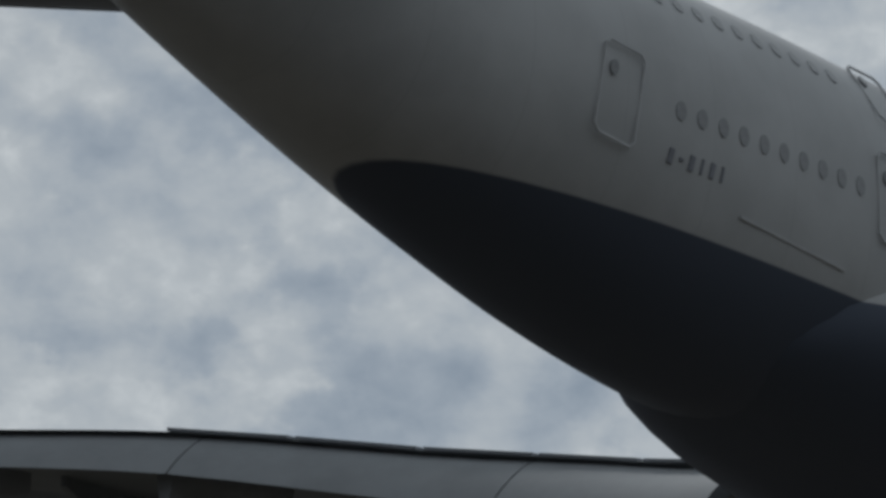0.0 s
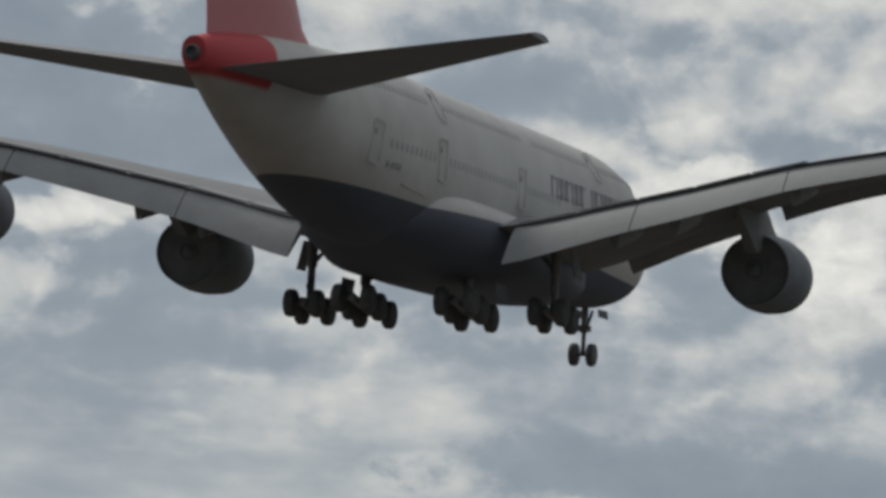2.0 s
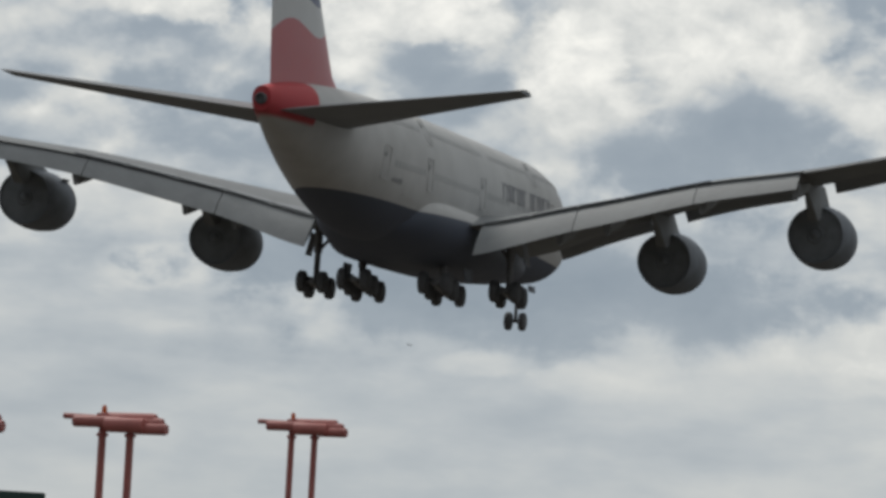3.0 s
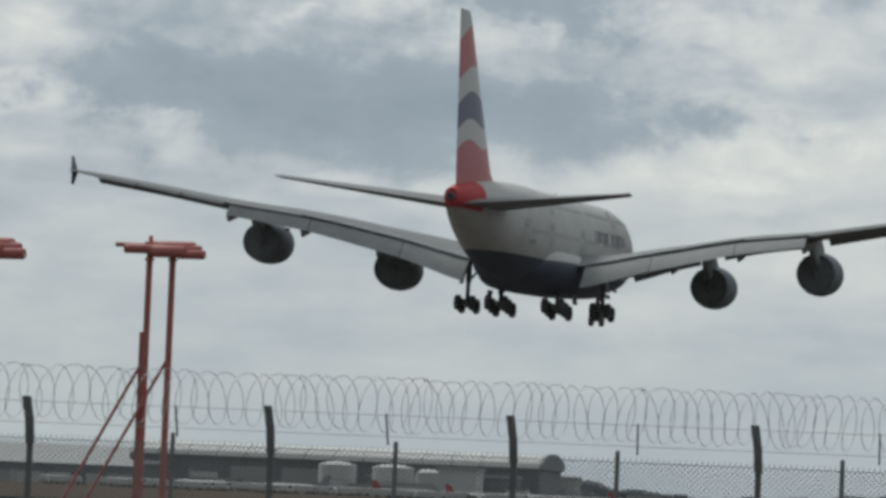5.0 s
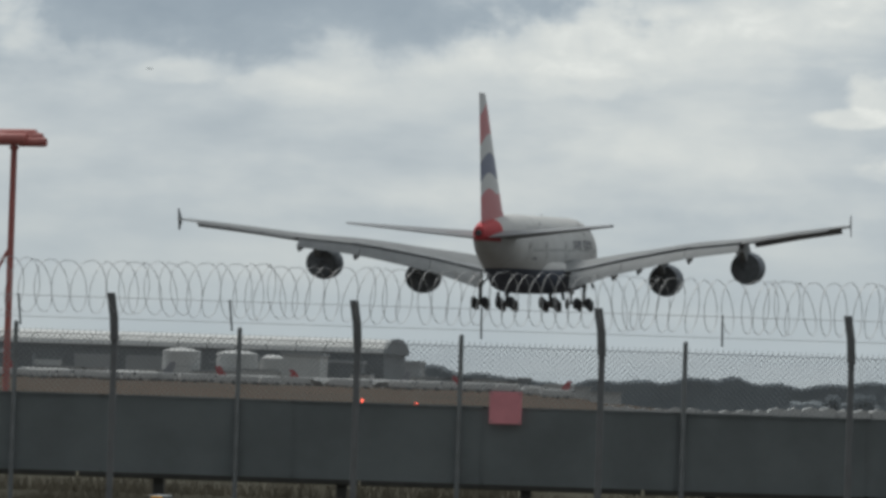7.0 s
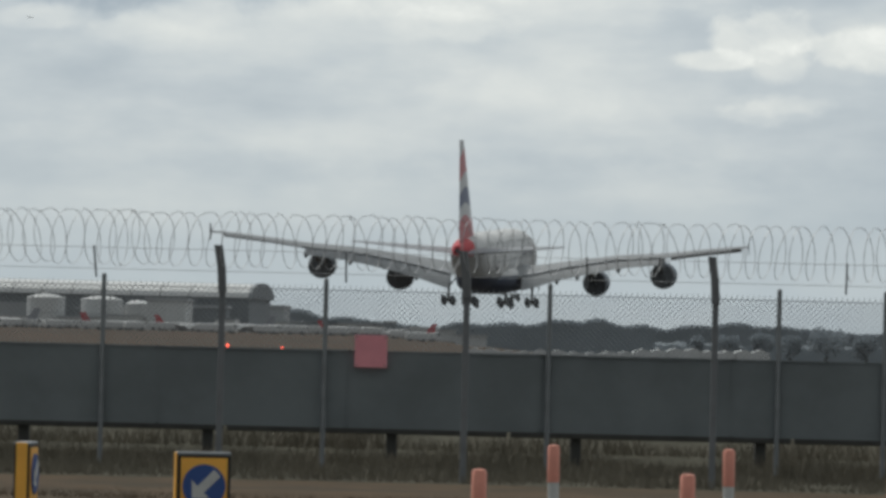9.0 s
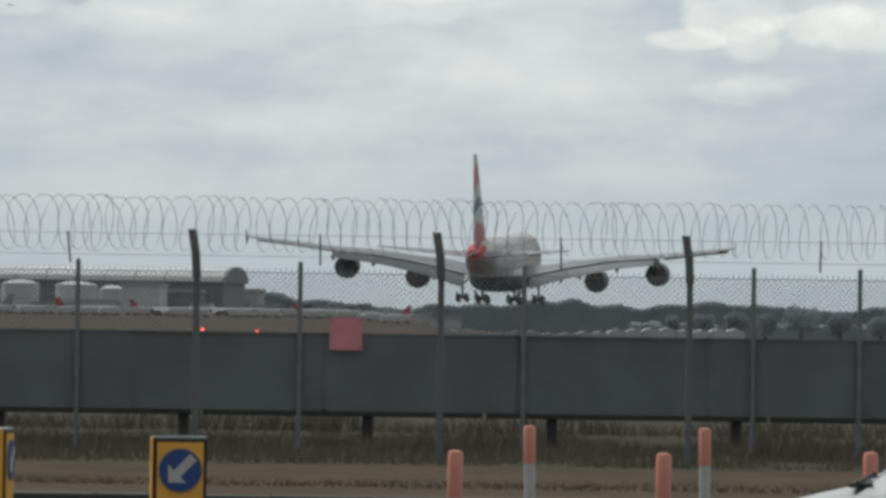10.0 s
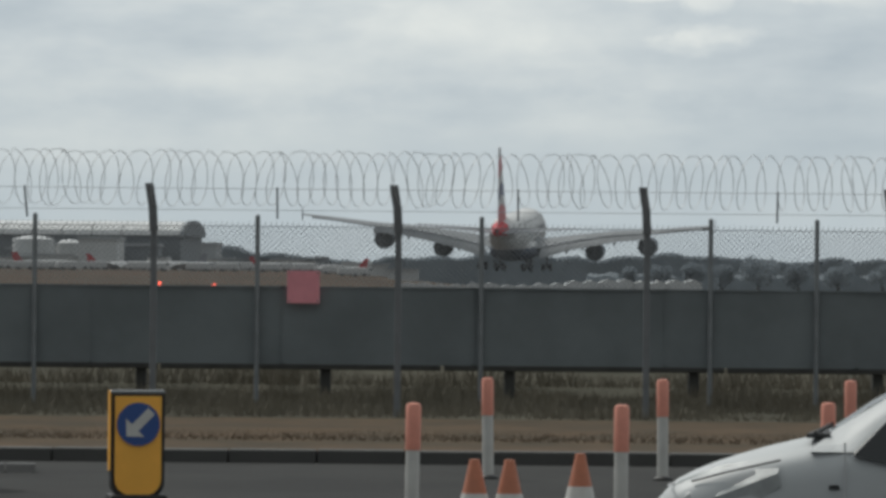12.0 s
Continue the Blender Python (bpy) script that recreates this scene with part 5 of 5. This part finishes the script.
def far_tree(az, y, high, wide, seed):
    """A single far tree: trunk, limbs and a crown of many small leaf clumps."""
    rnd = random.Random(seed)
    ob = empty("tree", pose(at(az, y), y, 0), "leafy tree on the far boundary, tinted blue-grey for haze", "tree", "boundary trees")
    bm = rod((0, 0, -0.1), (0, 0, high * 0.55), 0.35, 0.18, 8)
    for k in range(5):
        a = rnd.uniform(0, math.tau)
        rod((0, 0, high * (0.3 + 0.05 * k)), (wide * 0.3 * math.cos(a), wide * 0.3 * math.sin(a), high * rnd.uniform(0.55, 0.75)), 0.14, 0.05, 6, bm)
    part("trunk", bm, M_KERB, ob)
    verts, faces = [], []
    lobes = [(rnd.uniform(-0.3, 0.3) * wide, rnd.uniform(-0.3, 0.3) * wide, high * rnd.uniform(0.35, 0.82), wide * rnd.uniform(0.16, 0.27)) for _ in range(11)]
    for _ in range(1100):
        cx, cy, cz, cr = rnd.choice(lobes)
        d = Vector((rnd.gauss(0, 1), rnd.gauss(0, 1), rnd.gauss(0, 1))).normalized() * cr * rnd.random() ** 0.4
        c = Vector((cx, cy, cz)) + d
        r = rnd.uniform(0.18, 0.42)
        k = len(verts)
        for a in range(3):
            t = a * math.tau / 3 + rnd.random() * 2
            verts.append((c.x + r * math.cos(t), c.y + rnd.uniform(-r, r), c.z + r * math.sin(t)))
        faces.append((k, k + 1, k + 2))
    me = bpy.data.meshes.new("crown")
    me.from_pydata(verts, [], faces)
    me.materials.append(M_HAZED_FOLIAGE)
    crown = new("crown", me)
    crown.parent = ob
    return ob


for k, (az, high, wide) in enumerate(((-2.3, 4.4, 4), (-2.75, 5.0, 5), (-3.15, 5.4, 5), (-3.5, 5.2, 5), (-3.95, 6.8, 7.5), (-4.45, 5.2, 5), (-4.95, 5.0, 6), (-5.5, 5.4, 6), (-6.1, 5.6, 6))):
    far_tree(az, 800, high, wide, 40 + k)
strip("boundary_hedge", [(806, 0.0), (807, 2.9), (809, 3.2), (811, 0)], at(-1.8, 808), at(-7.5, 808), M_HAZED_FOLIAGE, "hedge along the far boundary, tinted blue-grey for haze", 160)
for v in bpy.data.objects["boundary_hedge"].data.vertices:
    if v.co.z > 1:
        v.co.z += 0.9 * noise.noise(Vector((v.co.x * 0.35, v.co.y, 1.0)))


# ---- the parked car ----
def parked_car():
    """A white hatchback, nose to the left: body lofted across its length."""
    car = empty("parked_car", pose(1.295, 27.2, 0, 0, 0, -9) @ Matrix.Diagonal((0.86, 1, 1, 1)), "white parked hatchback with wipers on a raked windscreen", "car")
    # along the car from the nose: distance back, half width, sill, belt height
    table = [(0.0, 0.62, 0.32, 0.62), (0.06, 0.72, 0.25, 0.7), (0.25, 0.8, 0.22, 0.8), (0.6, 0.85, 0.22, 0.91), (1.0, 0.88, 0.22, 1.0), (1.35, 0.89, 0.22, 1.05), (2.2, 0.9, 0.22, 1.07), (3.3, 0.9, 0.22, 1.1), (4.0, 0.86, 0.25, 1.1), (4.25, 0.78, 0.35, 0.95)]
    rings = []
    for i in range(33):
        u = 4.25 * i / 32
        w, low, top = smooth_between(table, u)
        crown = 0.05
        ring = [(u, -w * 0.93, low), (u, -w, low + 0.18), (u, -w, top - 0.2), (u, -w * 0.965, top - 0.08), (u, -w * 0.88, top - 0.01), (u, -w * 0.55, top + crown * 0.6), (u, 0, top + crown),
                (u, w * 0.55, top + crown * 0.6), (u, w * 0.88, top - 0.01), (u, w * 0.965, top - 0.08), (u, w, top - 0.2), (u, w, low + 0.18), (u, w * 0.93, low)]
        rings.append(ring)
    part("body", skin(rings), M_CAR, car, "", None, True)
    cab = [(1.12, 0.74, 1.03), (1.5, 0.72, 1.24), (1.95, 0.66, 1.45), (2.5, 0.63, 1.53), (3.2, 0.62, 1.52), (3.8, 0.62, 1.36), (4.1, 0.64, 1.1)]
    rings = []
    for i in range(22):
        u = 1.12 + 2.98 * i / 21
        w, top = smooth_between(cab, u)
        rings.append([(u, -0.85, 1.0), (u, -w - 0.04, max(1.01, top - 0.1)), (u, -w * 0.8, top), (u, 0, top + 0.03), (u, w * 0.8, top), (u, w + 0.04, max(1.01, top - 0.1)), (u, 0.85, 1.0)])
    part("cabin_shell", skin(rings), M_CAR, car, "", None, True)
    rings = []
    for u, w, top in ((1.22, 0.42, 1.075), (1.5, 0.4, 1.24), (1.88, 0.36, 1.43)):
        rings.append([(u - 0.03, -w, top), (u - 0.04, 0, top + 0.03), (u - 0.03, w, top), (u + 0.03, w, top - 0.05), (u + 0.03, -w, top - 0.05)])
    part("windscreen", skin(rings), M_CAR_GLASS, car, "dark raked windscreen", None, True)
    for s in (-1, 1):
        rings = []
        for u, z0, z1 in ((1.42, 0.985, 1.005), (1.62, 0.935, 1.17), (2.05, 0.93, 1.37), (2.75, 0.95, 1.42)):
            a0, a1 = 0.893, 0.862 - (z1 - 1.0) * 0.37
            rings.append([(u, s * (a0 + 0.008), z0), (u, s * (a1 + 0.008), z1), (u, s * (a1 - 0.02), z1 - 0.01), (u, s * (a0 - 0.05), z0)])
        part("side_window", skin(rings), M_CAR_GLASS, car, "dark front side window")
        rings = []
        for u, w, z0, z1 in ((0.07, 0.5, 0.5, 0.68), (0.25, 0.69, 0.51, 0.8), (0.55, 0.81, 0.58, 0.9), (0.95, 0.866, 0.8, 0.95)):
            rings.append([(u - 0.03, s * (w - 0.12), z1 + 0.012), (u - 0.035, s * (w + 0.03), (z0 + z1) / 2), (u - 0.02, s * (w + 0.02), z0), (u + 0.06, s * (w - 0.1), z0)])
        light = part("headlight", skin(rings), M_LENS, car, "clear swept-back headlight", None, True)
        part("lamp_bowl", lathe([(-0.03, 0.02), (-0.02, 0.07), (0.01, 0.085), (0.03, 0.02)], "y", 16), M_WHITE, light, "", Matrix.Translation((0.33, s * 0.765, 0.68)))
        part("lens_seam", rod((0.58, s * 0.822, 0.878), (0.93, s * 0.885, 0.95), 0.007, 0.007, 6, rod((0.32, s * 0.74, 0.815), (0.58, s * 0.822, 0.878), 0.007, 0.007, 6)), M_BLACK, light)
        part("side_repeater", box((0.07, 0.02, 0.025), (1.29, s * 0.895, 0.8), 0.006), M_BLACK, car, "small dark side repeater")
        bm = box((0.16, 0.2, 0.14), (1.88, s * 1.0, 1.14), 0.05)
        part("door_mirror", bm, M_CAR, car)
        for u in (0.85, 3.4):
            wheel(car, "wheel", (u, s * 0.8, 0.31), 0.31, 0.2).rotation_euler = (0, 0, radians(90))
        part("door_seam", box((0.012, 0.01, 0.75), (1.36, s * 0.893, 0.68)), M_LINE, car)
        bm = rod((1.14, s * 0.55 - 0.1, 1.1), (1.2, s * 0.1 - 0.1, 1.135), 0.014, 0.012, 6)
        part("wiper", bm, M_BLACK, car, "black wiper arm")
    part("scuttle", box((0.16, 1.3, 0.03), (1.16, 0, 1.085), 0.01), M_BLACK, car, "black scuttle panel")
    part("bonnet_seam", box((0.012, 1.5, 0.008), (0.16, 0, 0.79)), M_LINE, car)
    part("grille", box((0.03, 0.7, 0.12), (-0.01, 0, 0.5), 0.01), M_BLACK, car)
    return car


parked_car()


# ---- an airliner far off in the sky ----
def distant_airliner():
    ob = empty("distant_airliner", pose(0, 0, 0), "tiny dark airliner far off below the clouds", "airplane")
    ob.scale = (0.7, 0.7, 0.7)
    part("fuselage", lathe([(-4.2, 0.1), (-2.5, 0.5), (3.2, 0.5), (4.2, 0.15)], "x", 12), M_FLAP, ob)
    rings = [[(0.8, s * 4.5 * k, 0.1 + 0.3 * k), (-0.8 - k, s * 4.5 * k, 0.1 + 0.3 * k), (-0.8 - k, s * 4.5 * k, 0.25 + 0.3 * k), (0.8 - k, s * 4.5 * k, 0.25 + 0.3 * k)] for s, k in ((-1, 1), (-1, 0.1), (1, 0.1), (1, 1))]
    part("wings", skin(rings), M_FLAP, ob)
    rings = [[(-3.0, w, 0.4), (-4.2, w, 0.4), (-4.4, w, 1.6), (-3.8, w, 1.6)] for w in (-0.08, 0.08)]
    part("tail_fin", skin(rings), M_STAB, ob)
    return ob


far_flight = distant_airliner()

PLANE_ROWS = [  # seconds, x, y, z, heading, pitch, roll
    (0.0, -47.77, 86.22, 41.40, -4.97, 3.84, 0.14),
    (0.2, -46.98, 99.61, 40.86, -5.37, 4.24, 0.31),
    (0.5, -45.77, 119.59, 40.03, -5.95, 4.62, 0.40),
    (0.8, -44.49, 139.60, 39.20, -6.30, 4.75, 0.27),
    (1.0, -43.62, 152.88, 38.65, -6.61, 4.22, 0.10),
    (1.2, -42.68, 166.22, 38.08, -6.94, 4.03, 0.19),
    (1.5, -41.26, 186.16, 37.24, -7.25, 3.83, 0.29),
    (2.0, -39.09, 219.21, 35.80, -7.71, 3.46, 0.51),
    (2.5, -36.82, 252.15, 34.34, -8.13, 2.58, 0.24),
    (3.0, -34.42, 284.79, 32.74, -8.22, 1.53, 1.06),
    (3.2, -33.49, 297.67, 32.13, -8.31, 1.31, 1.22),
    (4.8, -25.80, 401.02, 27.24, -9.06, 1.18, 1.72),
    (5.0, -24.82, 414.01, 26.64, -9.10, 1.18, 1.61),
    (5.5, -22.18, 447.01, 24.87, -9.30, 1.04, 1.56),
    (6.0, -19.51, 480.15, 23.13, -9.16, 1.35, 0.70),
    (6.5, -16.79, 513.13, 21.43, -8.88, 1.82, -0.49),
    (7.0, -14.04, 546.30, 19.78, -8.65, 2.03, -0.78),
    (7.5, -11.38, 579.90, 18.44, -8.40, 2.52, -1.30),
    (9.5, -0.42, 716.07, 13.87, -7.65, 2.61, 0.86),
    (10.0, 2.40, 750.46, 13.02, -7.76, 2.79, 0.78),
    (10.5, 5.27, 784.94, 12.31, -7.76, 3.10, 0.72),
    (11.0, 8.15, 819.65, 11.70, -7.51, 3.08, 0.86),
    (11.5, 11.08, 854.39, 11.26, -7.22, 3.15, 1.07),
    (12.0, 14.05, 889.09, 10.98, -6.78, 3.18, 1.23),
]


def motions():
    """The airliner's approach, flare and float."""
    walk(plane, [(t, pose(x, y, z, 0, 0, heading) @ pose(0, 0, 0, pitch) @ pose(0, 0, 0, 0, roll)) for t, x, y, z, heading, pitch, roll in PLANE_ROWS])
    # bearing left of +y and elevation, in degrees, as the other airliner crosses far away
    walk(far_flight, [(t, pose(-math.tan(radians(a)) * 4300, 4300, 1.97 + 4300 * math.tan(radians(e)), 0, 0, -8)) for t, a, e in ((0, 7.25, 4.36), (2.5, 6.95, 4.24), (4.8, 6.64, 4.06), (7.5, 6.29, 4.01), (9.5, 6.06, 3.97), (12, 5.76, 3.92))])


motions()
